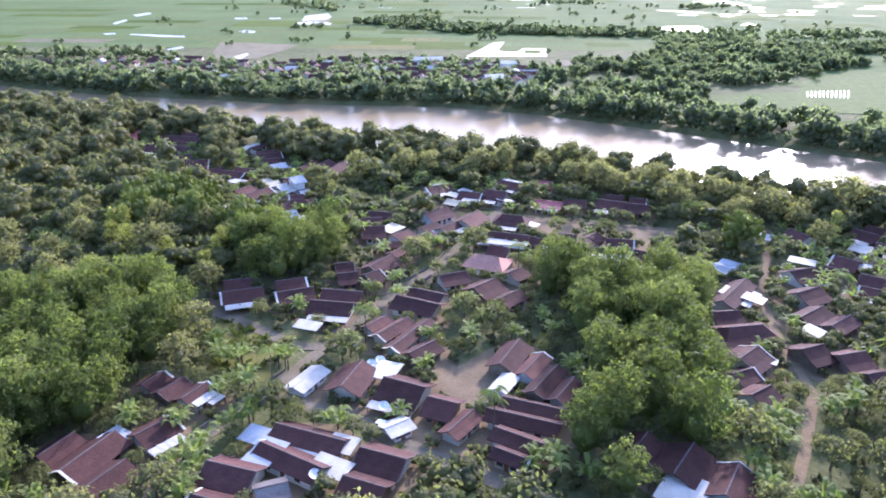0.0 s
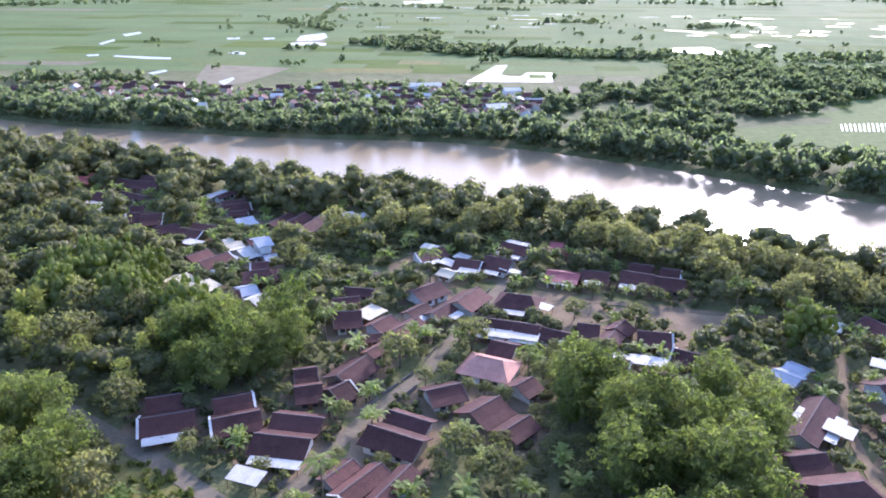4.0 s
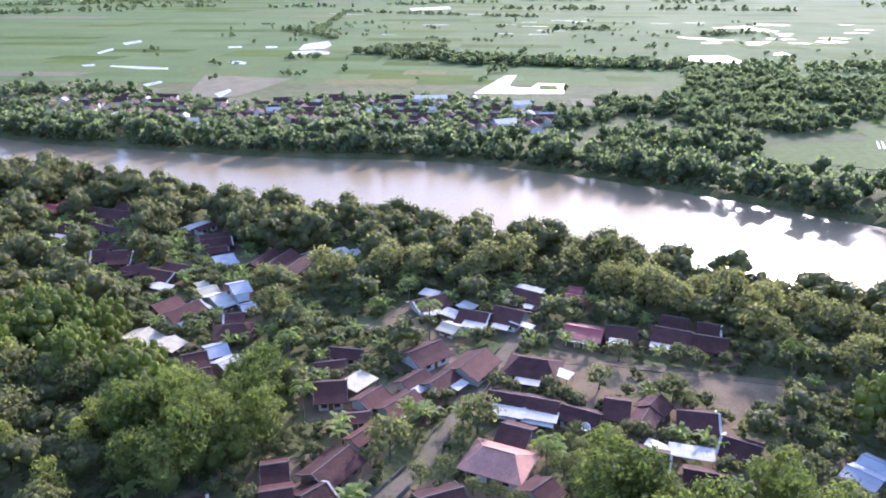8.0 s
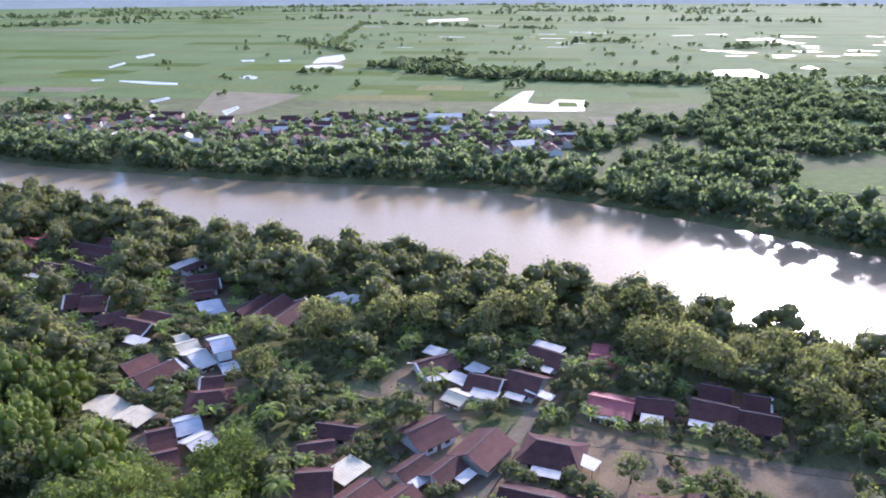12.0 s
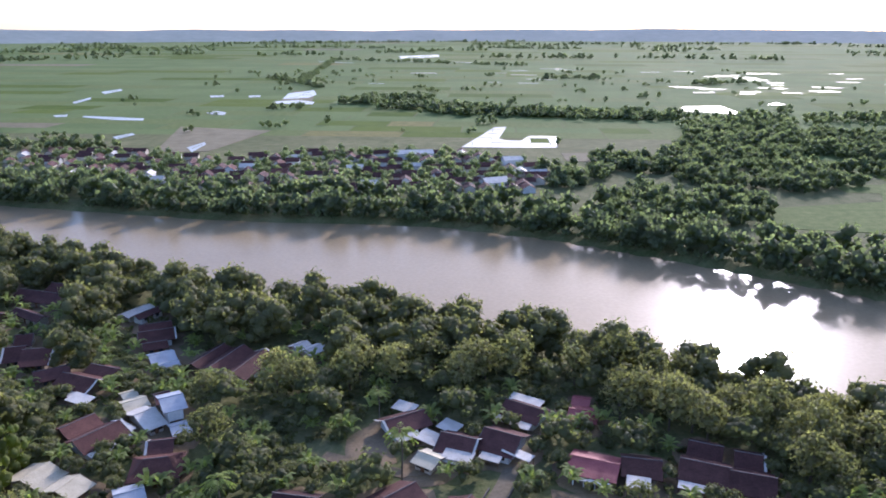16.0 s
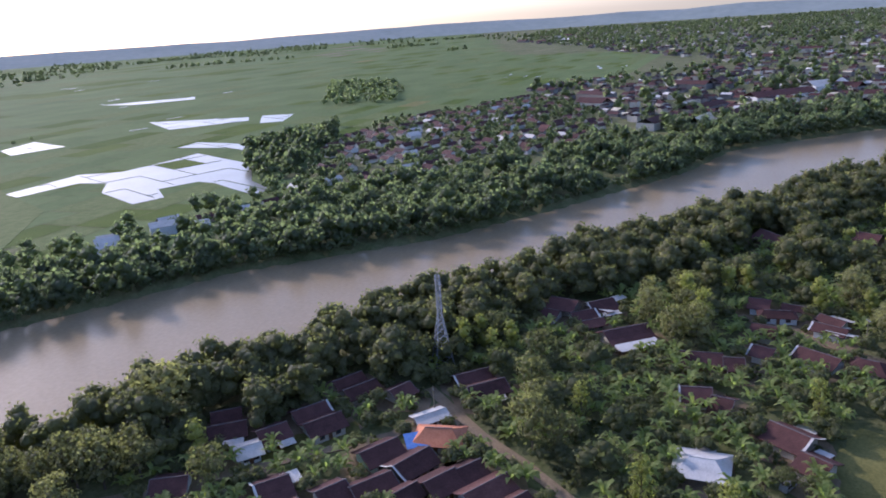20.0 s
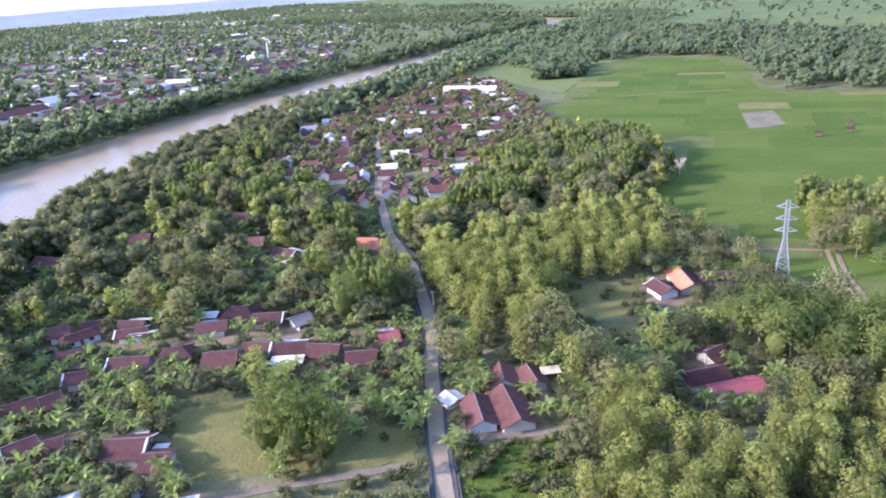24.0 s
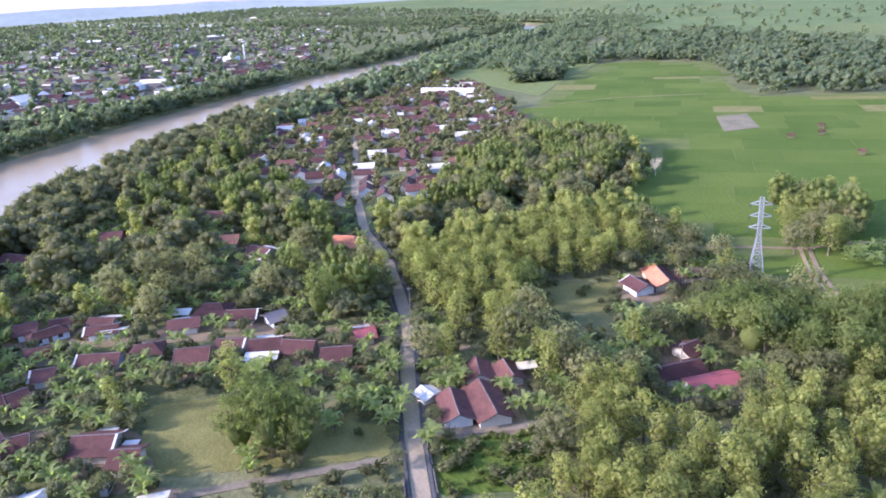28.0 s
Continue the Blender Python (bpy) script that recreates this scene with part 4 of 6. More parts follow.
FAR_KINDS = []
for tone, wall in (("maroon", "white"), ("brown", "cream"), ("rust", "white"), ("zinc", "white"), ("orange", "cream"), ("maroon", "cream"), ("slate", "white"), ("zinc", "cream")):
    l, w = fr.uniform(8, 12), fr.uniform(6.5, 8.5)
    FAR_KINDS.append((tone, *far_house_meshes(tone, wall, l, w, 2.8)))


def far_house(x, y, a, k):
    tone, wall, roof = FAR_KINDS[k]
    HOUSES.append((x, y, a, 11, 8))
    root = thing("house", pose(x, y, 0, 0, 0, math.degrees(a)), "distant house with a " + TONES[tone] + " gable roof among trees", "house", "far village houses")
    part("wall", wall, None, root)
    part("roof", roof, None, root)


CELLS = {}


def note_houses():
    CELLS.clear()
    for h in HOUSES:
        CELLS.setdefault((int(h[0] // 24), int(h[1] // 24)), []).append(h)


def free(p, gap):
    i, j = int(p[0] // 24), int(p[1] // 24)
    for hx, hy, a, l, w in [h for u in (-1, 0, 1) for v in (-1, 0, 1) for h in CELLS.get((i + u, j + v), ())]:
        dx, dy = p[0] - hx, p[1] - hy
        if abs(dx * math.cos(a) + dy * math.sin(a)) < l / 2 + gap and abs(dy * math.cos(a) - dx * math.sin(a)) < w / 2 + gap:
            return False
    for pts, w in ROADS:
        if off_line(p, pts) < w / 2 + gap * 0.8:
            return False
    return True


# back wings built against the houses, and trodden yards
wr = random.Random(18)
note_houses()
wings = 0
for x, y, ang, length, width, tone, hip, awning in list(MAIN):
    a = radians(ang)
    ca, sa = math.cos(a), math.sin(a)
    for side in (1, -1):
        l2, w2 = length * wr.uniform(0.55, 0.95), max(4.2, width * wr.uniform(0.6, 0.85))
        off, slide = (width + w2) * 0.57 + 0.12, wr.uniform(-0.5, 0.5) * (length - l2)
        cx, cy = x + slide * ca - side * off * sa, y + slide * sa + side * off * ca
        spots = [(cx + u * l2 * ca - v * w2 * sa, cy + u * l2 * sa + v * w2 * ca) for u in (-0.55, -0.25, 0, 0.25, 0.55) for v in (-0.55, 0, 0.55)]
        mine = HOUSES.index((x, y, a, length + (width * 0.6 if hip else 0.6), width))
        own = HOUSES.pop(mine)
        note_houses()
        ok = all(free(p, 0.5) and not any(inside(p, q) for q, _ in CLEAR) for p in spots)
        HOUSES.insert(mine, own)
        if ok and wings < 85 and not (awning and side < 0) and not (x > 112 and y < 150) and not (y < 60) and wr.random() < 0.7:
            house(round(cx, 2), round(cy, 2), ang, round(l2, 2), round(w2, 2), tone if wr.random() < 0.6 else wr.choice(["maroon", "brown", "rust", "brown"]), sheet=wr.random() < 0.25 and side < 0)
            wings += 1
note_houses()
b = Build()
for i, (x, y, ang, length, width, tone, hip, awning) in enumerate(MAIN):
    a = radians(ang)
    pts = []
    for k in range(14):
        t = k / 14 * 2 * math.pi
        g = 1 + 0.3 * wr.uniform(-1, 1)
        u, v = (length / 2 + 3.2 * g) * math.cos(t) * 1.2, (width / 2 + 3.4 * g) * math.sin(t) * 1.2
        pts.append((x + u * math.cos(a) - v * math.sin(a), y + u * math.sin(a) + v * math.cos(a), 0.0207 + 0.00043 * (i % 60)))
    b.face(*pts)
tagged(new("yard", b.mesh("yard", M["dirt"])), "trodden bare earth yards round the houses", "yard", "", "stuff")

for x, y, k in ((283, 396, 3), (272, 388, 7), (251, 374, 0), (262, 380, 3), (330, 372, 1), (346, 362, 3), (362, 352, 5), (240, 384, 1), (322, 390, 7), (376, 345, 0)):
    far_house(x, y, -0.7 + 0.1 * (k % 3), k)
joined = {}
for poly, n, own, a in ((VILLAGE_N, 190, 50, 0.1), (VILLAGE_E, 200, 0, -0.6), (VILLAGE_S, 190, 85, -0.58)):
    xs, ys = [p[0] for p in poly], [p[1] for p in poly]
    tries = 0
    while n and tries < 7000:
        tries += 1
        note_houses()
        p = (fr.uniform(min(xs), max(xs)), fr.uniform(min(ys), max(ys)))
        if not inside(p, poly) or not free(p, 3.0):
            continue
        if river_depth(np.array([p[0]]), np.array([p[1]]))[0] > -38:
            continue
        k, turn = fr.choice([0, 1, 1, 1, 1, 5, 5, 0, 3, 2, 1, 7 if own else 1]), a + fr.choice([0, math.pi / 2]) + fr.uniform(-0.12, 0.12)
        if own:
            far_house(*p, turn, k)
            own -= 1
        else:
            HOUSES.append((*p, turn, 11, 8))
            for me in FAR_KINDS[k][1:]:
                b = joined.setdefault(me.materials[0].name, (Build(), me.materials[0]))[0]
                o = len(b.v)
                m = pose(*p, 0, 0, 0, math.degrees(turn))
                b.v += [tuple(m @ v.co) for v in me.vertices]
                b.f += [tuple(o + i for i in f.vertices) for f in me.polygons]
        n -= 1
note_houses()
for b, mat in joined.values():
    tagged(new("far_houses", b.mesh("far_houses", mat)), "crowded small houses of the far villages", "houses", "", "stuff")

# the town across the river
wall_b, dim_b, roofs = Build(), Build(), dict(zinc=Build(), maroon=Build(), rust=Build(), tan=Build())
for _ in range(4200):
    k = fr.random() ** 1.5
    p = (620 + 3200 * k, fr.uniform(-1, 1) * (200 + 1900 * k) - 300 * k + 60)
    if not inside(p, TOWN) or inside(p, TOWN_FIELD) or river_depth(np.array([p[0]]), np.array([p[1]]))[0] > -70:
        continue
    big = fr.random() < 0.025
    l, w, e = (fr.uniform(24, 48), fr.uniform(12, 20), 6) if big else (fr.uniform(7, 12), fr.uniform(6, 9), fr.choice([2.6, 2.8, 2.8, 5.2]))
    a = fr.choice([-0.5, 1.07]) + fr.uniform(-0.2, 0.2)
    c, s = math.cos(a), math.sin(a)
    q = lambda u, v, z: (p[0] + u * c - v * s, p[1] + u * s + v * c, z)
    light_wall = fr.random() < 0.3
    k4 = [(-l / 2, -w / 2), (l / 2, -w / 2), (l / 2, w / 2), (-l / 2, w / 2)]
    for (u0, v0), (u1, v1) in zip(k4, k4[1:] + k4[:1]):
        (wall_b if light_wall else dim_b).face(q(u0, v0, -0.2), q(u1, v1, -0.2), q(u1, v1, e), q(u0, v0, e))
    r = roofs[fr.choice(["zinc", "tan", "maroon", "maroon", "maroon", "maroon", "maroon", "maroon", "rust", "maroon"])]
    z = e + w * 0.22
    for sg in (-1, 1):
        pts = [q(-l / 2, 0, z), q(l / 2, 0, z), q(l / 2, sg * (w / 2 + 0.4), e - 0.1), q(-l / 2, sg * (w / 2 + 0.4), e - 0.1)]
        r.face(*(pts if sg < 0 else pts[::-1]))
tagged(new("town_walls", wall_b.mesh("town_walls", M["cream"])), "crowded low white walls of a town across the river", "town", "", "stuff")
tagged(new("town_walls", dim_b.mesh("town_walls", M["soot"])), "crowded sooty grey walls of a town across the river", "town", "", "stuff")
for k, r in roofs.items():
    tagged(new("town_roofs", r.mesh("town_roofs", M[k])), "small " + TONES[k] + " roofs of a distant town", "town", "", "stuff")

# ---- trees ----
ICO = None


def ico():
    g = (1 + 5 ** 0.5) / 2
    v = np.array([(-1, g, 0), (1, g, 0), (-1, -g, 0), (1, -g, 0), (0, -1, g), (0, 1, g), (0, -1, -g), (0, 1, -g), (g, 0, -1), (g, 0, 1), (-g, 0, -1), (-g, 0, 1)], float)
    v /= np.linalg.norm(v[0])
    d = np.linalg.norm(v[:, None] - v[None], axis=2)
    near = [(i, j, k) for i in range(12) for j in range(i + 1, 12) for k in range(j + 1, 12) if max(d[i, j], d[i, k], d[j, k]) < 1.2]
    f = [(i, j, k) if np.dot(np.cross(v[j] - v[i], v[k] - v[i]), v[i]) > 0 else (i, k, j) for i, j, k in near]
    return v, np.array(f)


ICO = ico()


def cards(pts, out, size, ratio, r, droop=0.0, loose=0.55):
    """Leaf sprays: one bent lozenge at each point, its face turned roughly along out."""
    n = len(pts)
    nrm = out + r.normal(0, loose, (n, 3))
    nrm /= np.linalg.norm(nrm, axis=1)[:, None]
    ref = r.normal(0, 1, (n, 3))
    u = np.cross(nrm, ref)
    u /= np.linalg.norm(u, axis=1)[:, None]
    v = np.cross(nrm, u)
    s = size * r.uniform(0.6, 1.35, (n, 1))
    tip = nrm * s * 0.18
    tip[:, 2] -= (droop * s)[:, 0]
    a, c = pts - u * s * 0.5 - tip, pts + u * s * 0.5 - tip
    b, d = pts + v * s * 0.5 * ratio, pts - v * s * 0.5 * ratio
    verts = np.stack([a, b, c, d], 1).reshape(-1, 3)
    i = np.arange(n) * 4
    return verts, np.concatenate([np.stack([i, i + 1, i + 2], 1), np.stack([i, i + 2, i + 3], 1)])


def join(pieces):
    vs, fs, n = [], [], 0
    for v, f in pieces:
        vs.append(v)
        fs.append(f + n)
        n += len(v)
    return np.concatenate(vs), np.concatenate(fs)


OCTA = (np.array([(1, 0, 0), (0, 1, 0), (-1, 0, 0), (0, -1, 0), (0, 0, 1), (0, 0, -1)], float), np.array([(0, 1, 4), (1, 2, 4), (2, 3, 4), (3, 0, 4), (1, 0, 5), (2, 1, 5), (3, 2, 5), (0, 3, 5)]))


def blobs_crown(centres, radii, count, size, ratio, r, core=0.6, squash=0.88, droop=0.0, loose=0.4):
    plain = count <= 300
    if plain:
        core, size, loose = 0.76, size * 0.8, 0.45
    area = np.array(radii) ** 2
    pick = r.choice(len(centres), count, p=area / area.sum())
    way = r.normal(0, 1, (count, 3))
    way[:, 2] = np.where(way[:, 2] < -0.25, -way[:, 2], way[:, 2])
    way /= np.linalg.norm(way, axis=1)[:, None]
    c, rad = np.array(centres)[pick], np.array(radii)[pick][:, None]
    p = c + way * rad * np.array([1, 1, squash]) * (r.uniform(0.74, 1.22, (count, 1)) if plain else r.uniform(0.72, 1.3, (count, 1)))
    keep = np.ones(count, bool)
    for k, (cc, rr_) in enumerate(zip(centres, radii)):
        keep &= (np.linalg.norm((p - cc) / np.array([1, 1, squash]), axis=1) > rr_ * 0.72) | (pick == k)
    out = [cards(p[keep], way[keep], size, ratio, r, droop, loose)]
    for cc, rr_ in zip(centres, radii):
        v, f = ICO if count > 60 else OCTA
        out.append((v * rr_ * core * np.array([1, 1, squash]) * r.uniform(0.72, 1.15, (len(v), 1)) + cc, f))
    return join(out)


def plumes(count, r):
    """A bamboo clump: arching culms whose leaves hang in plumes, thickest at the bowed tips."""
    n = 34
    turn = np.arange(n) * 2.4 + r.uniform(-0.3, 0.3, n)
    reach = 4.7 * np.sqrt((np.arange(n) + 0.4) / n) * r.uniform(0.82, 1.12, n)
    top = 11.6 - reach ** 2 * 0.27 + r.uniform(-0.9, 0.9, n)
    k = r.choice(n, count)
    t = np.where(r.uniform(0, 1, count) < 0.62, r.beta(5, 1.6, count), r.uniform(0.12, 0.9, count))
    way = np.stack([np.cos(turn[k]), np.sin(turn[k]), np.zeros(count)], 1)
    spread = (0.55 + 0.75 * np.sin(np.pi * np.clip(t, 0.1, 0.95)))[:, None]
    push = r.normal(0, 1, (count, 3))
    push /= np.linalg.norm(push, axis=1)[:, None]
    push[:, 2] = np.abs(push[:, 2]) * np.where(r.uniform(0, 1, count) < 0.75, 1, -1)
    at = way * (reach[k] * t ** 1.5 + 0.35)[:, None]
    at[:, 2] = top[k] * np.sin(t * 1.62)
    p = at + push * spread * r.uniform(0.7, 1.15, (count, 1))
    p[:, 2] = np.maximum(p[:, 2], 0.25)
    v, f = ICO
    heart = [(v * np.array([2.5, 2.5, 3.6]) * r.uniform(0.8, 1.1, (12, 1)) + (0, 0, 4.6), f)]
    return join([cards(p, push + way * 0.35 + (0, 0, 0.35), 0.66, 0.5, r, 0.22, 0.3)] + heart)


def crown(kind, seed, count):
    r = np.random.RandomState(seed)
    big = math.sqrt(420.0 / max(count, 1))
    few = 1.0 if count > 300 else 0.62 if count > 100 else 0.45 if count > 50 else 0.3 if count > 14 else 0.2
    fat = few ** -0.4
    if kind in ("mango", "rain"):
        n = max(3, round((22 if kind == "rain" else 13) * few))
        a = np.arange(n) * 2.4 + r.uniform(-0.3, 0.3, n)
        d = np.sqrt(np.linspace(0.02, 1, n)) * 3.2
        cs = [(d[i] * math.cos(a[i]), d[i] * math.sin(a[i]), 1.9 + 4.6 * math.sqrt(max(0, 1 - (d[i] / 3.7) ** 2)) + r.uniform(-0.8, 0.6)) for i in range(n)]
        return blobs_crown(cs, list(r.uniform(1.7, 2.4, n) * fat), count, 0.78 * big ** 0.85, 0.74, r, core=0.44, loose=0.38)
    if kind == "tall":
        n = max(5, round(19 * few))
        a = np.arange(n) * 2.4 + r.uniform(-0.4, 0.4, n)
        d = np.sqrt(np.linspace(0.03, 1, n)) * 3.3
        top = 2.6 + 7.4 * np.sqrt(1 - (d / 3.9) ** 2) + r.uniform(-1.3, 0.5, n)
        z = np.where(np.arange(n) % 4 == 3, top * 0.55, top)
        cs = [(d[i] * math.cos(a[i]), d[i] * math.sin(a[i]), z[i]) for i in range(n)]
        cs += [(0, 0, 5.6), (0.4, -0.3, 3.2)]
        return blobs_crown(cs, list(r.uniform(1.5, 2.4, n) * fat) + [3.0, 2.6], count, 0.86 * big ** 0.85, 0.74, r, core=0.42, loose=0.42)
    if kind == "teak":
        n = max(3, round(13 * few))
        a = np.arange(n) * 2.4 + r.uniform(-0.5, 0.5, n)
        z = np.linspace(2.4, 10.6, n) + r.uniform(-0.5, 0.5, n)
        d = r.uniform(0.6, 2.0, n) * (1.2 - (z - 2.4) / 11)
        cs = [(d[i] * math.cos(a[i]), d[i] * math.sin(a[i]), z[i]) for i in range(n)]
        return blobs_crown(cs, list(r.uniform(1.2, 1.75, n) * fat), count, 0.68 * big, 0.7, r, core=0.46, squash=0.95, loose=0.42)
    if kind == "bamboo":
        n = max(4, round(22 * few))
        cs, rs = [], []
        if count > 300:
            return plumes(count, r)
        for i in range(n):
            t = i * 2.4 + r.uniform(-0.3, 0.3)
            reach = 4.3 * math.sqrt((i + 0.3) / n) * r.uniform(0.8, 1.12)
            top = 10.8 - reach * reach * 0.24 + r.uniform(-0.9, 0.9)
            for k in (0.0, 0.5, 0.9)[:3 if i % 2 else 2]:
                cs.append((math.cos(t) * reach * (1 - k * 0.3), math.sin(t) * reach * (1 - k * 0.3), top - k * r.uniform(3.5, 7)))
                rs.append(r.uniform(0.5, 1.25) * (1 + k * 0.4) * fat)
        return blobs_crown(cs, rs, count, 0.74 * big, 0.36, r, core=0.55, squash=1.35, droop=0.3, loose=0.36)
    if kind == "banana":
        vs, fs = [], []
        k = 0
        for stem in range(3 if count == 0 else 2):
            ox, oy, h = r.uniform(-1.3, 1.3), r.uniform(-1.3, 1.3), r.uniform(1.2, 2.2)
            for i in range(8):
                t = i * 0.785 + r.uniform(-0.25, 0.25)
                l, w, up = r.uniform(1.8, 2.7), r.uniform(0.3, 0.42), r.uniform(0.4, 1.7)
                c, s = math.cos(t), math.sin(t)
                spine = [(0.1, 0, 0), (l * 0.3, 0, up), (l * 0.65, 0, up * 1.25), (l * 0.92, 0, up * 0.75)]
                wid = (0.06, w, w * 0.85, 0.05)
                for (x, _, z), q in zip(spine, wid):
                    vs += [(ox + x * c - q * s, oy + x * s + q * c, h + z - q * 0.3), (ox + x * c + q * s, oy + x * s - q * c, h + z - q * 0.3)]
                for j in range(3):
                    m = k + j * 2
                    fs += [(m, m + 2, m + 3), (m, m + 3, m + 1)]
                k += 8
        return np.array(vs), np.array(fs)
    if kind == "palm":
        vs, fs = [], []
        k = 0
        for i in range(18):
            t = i * 2.4
            l, up = r.uniform(2.8, 3.6), r.uniform(-0.4, 1.6)
            c, s = math.cos(t), math.sin(t)
            for j in range(9):
                for sg in (-1, 1):
                    q = 0.15 + 0.1 * j
                    x, z = l * q, 9.5 + up * math.sin(q * 2.4) - q * q * 1.6
                    e = 0.75 * math.sin(math.pi * min(1, q + 0.12))
                    tipx, tipy, tipz = x + 0.35, sg * e, z - 0.5
                    vs += [(x * c, x * s, z), ((x + 0.3) * c, (x + 0.3) * s, z - 0.03), (tipx * c - tipy * s, tipx * s + tipy * c, tipz)]
                    fs.append((k, k + 1, k + 2))
                    k += 3
        return np.array(vs), np.array(fs)
    n = 5
    cs = [(r.uniform(-1.1, 1.1), r.uniform(-1.1, 1.1), r.uniform(0.6, 1.7)) for _ in range(n)]
    return blobs_crown(cs, list(r.uniform(0.7, 1.2, n)), count, 0.3 * big, 0.6, r)


def to_mesh(name, vf, mat):
    me = bpy.data.meshes.new(name)
    me.from_pydata(vf[0].tolist(), [], vf[1].tolist())
    me.polygons.foreach_set("use_smooth", np.ones(len(vf[1]), bool))
    me.materials.append(mat)
    return me


def tube(b, a, c, r0, r1, k=6):
    a, c = Vector(a), Vector(c)
    d = (c - a).normalized()
    s = d.cross(Vector((0.3, 1, 0.1))).normalized()
    u = d.cross(s)
    n = len(b.v)
    for p, r in ((a, r0), (c, r1)):
        b.v += [tuple(p + (s * math.cos(i * 2 * math.pi / k) + u * math.sin(i * 2 * math.pi / k)) * r) for i in range(k)]
    b.f += [(n + i, n + (i + 1) % k, n + k + (i + 1) % k, n + k + i) for i in range(k)]


def trunk(kind, seed):
    r = random.Random(seed)
    b = Build()
    if kind == "bamboo":
        for i in range(11):
            t = i * 2.4
            reach = r.uniform(0.3, 3.2)
            p = (0.5 * math.cos(t), 0.5 * math.sin(t), -0.2)
            q = (math.cos(t) * reach * 0.5, math.sin(t) * reach * 0.5, 6)
            tube(b, p, q, 0.06, 0.05, 4)
            tube(b, q, (math.cos(t) * reach, math.sin(t) * reach, 10), 0.05, 0.02, 4)
    elif kind == "banana":
        for x, y in ((0, 0), (0.9, 0.5), (-0.8, 0.6)):
            tube(b, (x, y, -0.2), (x, y, 1.7), 0.15, 0.1)
    elif kind == "palm":
        tube(b, (0, 0, -0.2), (0.3, 0.1, 5), 0.18, 0.14)
        tube(b, (0.3, 0.1, 5), (0, 0, 9.6), 0.14, 0.11)
    else:
        top = {"rain": 3.4, "mango": 3.4, "tall": 6.0, "teak": 7.0}.get(kind, 0.8)
        tube(b, (0, 0, -0.3), (0.1, 0.05, top * 0.55), 0.28, 0.2, 7)
        tube(b, (0.1, 0.05, top * 0.55), (0, 0, top * 1.3), 0.2, 0.07, 7)
        for i in range(5):
            t = i * 1.256 + r.uniform(-0.3, 0.3)
            h = top * r.uniform(0.55, 0.95)
            tube(b, (0.05, 0.03, h), (math.cos(t) * 1.9, math.sin(t) * 1.9, h + r.uniform(1.2, 2.2)), 0.12, 0.04, 5)
    return b.mesh("trunk", M["bark"])


TEAK = [[(226, -13), (190, -102), (150, -62), (154, -45), (166, -28), (156, -10), (184, 7)], [(176, 6), (160, -14), (136, 4), (151, 22)],
        [(112, 18), (99, 8), (86, 8), (82, -2), (66, -41), (40, -10), (60, 62), (88, 62), (92, 36)], [(250, 0), (262, -60), (240, -40)],
        [(-110, 240), (-80, 236), (-84, 200), (-100, 208)]]
BAMBOO = [[(-118, 259), (-107, 274), (-84, 266), (-72, 246), (-83, 234), (-100, 228)], [(17, 186), (22, 199), (34, 206), (50, 203), (70, 199), (70, 164), (60, 133), (46, 112), (24, 98), (25, 124), (29, 140), (36, 155), (31, 170)], [(-140, 178), (-115, 176), (-85, 191), (-68, 180), (-62, 145), (-66, 131), (-72, 116), (-90, 90), (-140, 110)],
          [(-84, 240), (-34, 238), (-32, 210), (-46, 192), (-76, 198)], [(266, -20), (300, -70), (320, -150), (270, -200), (230, -140), (240, -60)],
          [(118, -40), (78, -66), (40, -92), (30, -70), (66, -42), (92, -22)], [(112, 222), (88, 214), (96, 236)]]
FAR_GROVE = 4
MANGO = [[(122, -46), (112, -56), (100, -52), (108, -40)]]
GARDEN = [[(132, -20), (128, -40), (115, -45), (95, -25), (105, -10), (128, -5)], [(112, 60), (140, 40), (170, 22), (200, 60), (215, 90), (190, 130), (150, 140), (122, 118)]]
GROVES = [[(155, -149), (135, -176), (109, -120), (124, -103)], [(118, -118), (100, -100), (92, -112), (108, -135)]]
NEAR_LAND = [(-420, 505), (-185, 432), (-92, 382), (-10, 358), (93, 302), (192, 238), (330, 137), (476, 4), (540, -74), (600, -175), (640, -310), (560, -330), (430, -258), (340, -188), (275, -206), (220, -155), (200, -105), (150, -90), (118, -72), (95, -72), (60, -90), (0, -80), (10, 40), (-30, 85), (-110, 80), (-220, 120), (-420, 330)]
GROUPS = {k: [] for k in ("mango", "tall", "teak", "bamboo", "banana", "bush", "palm", "rain")}
GAP = dict(rain=5.2, mango=5.2, tall=4.3, teak=3.3, bamboo=4.3, banana=3.0, bush=2.3, palm=4.5)
SINGLE = {k: [] for k in GROUPS}
tr = random.Random(77)
cells = {}


def roomy(p, gap):
    i, j = int(p[0] // 8), int(p[1] // 8)
    for a in (-1, 0, 1):
        for c in (-1, 0, 1):
            for q, g in cells.get((i + a, j + c), ()):
                if math.hypot(p[0] - q[0], p[1] - q[1]) < (gap + g) / 2:
                    return False
    return True


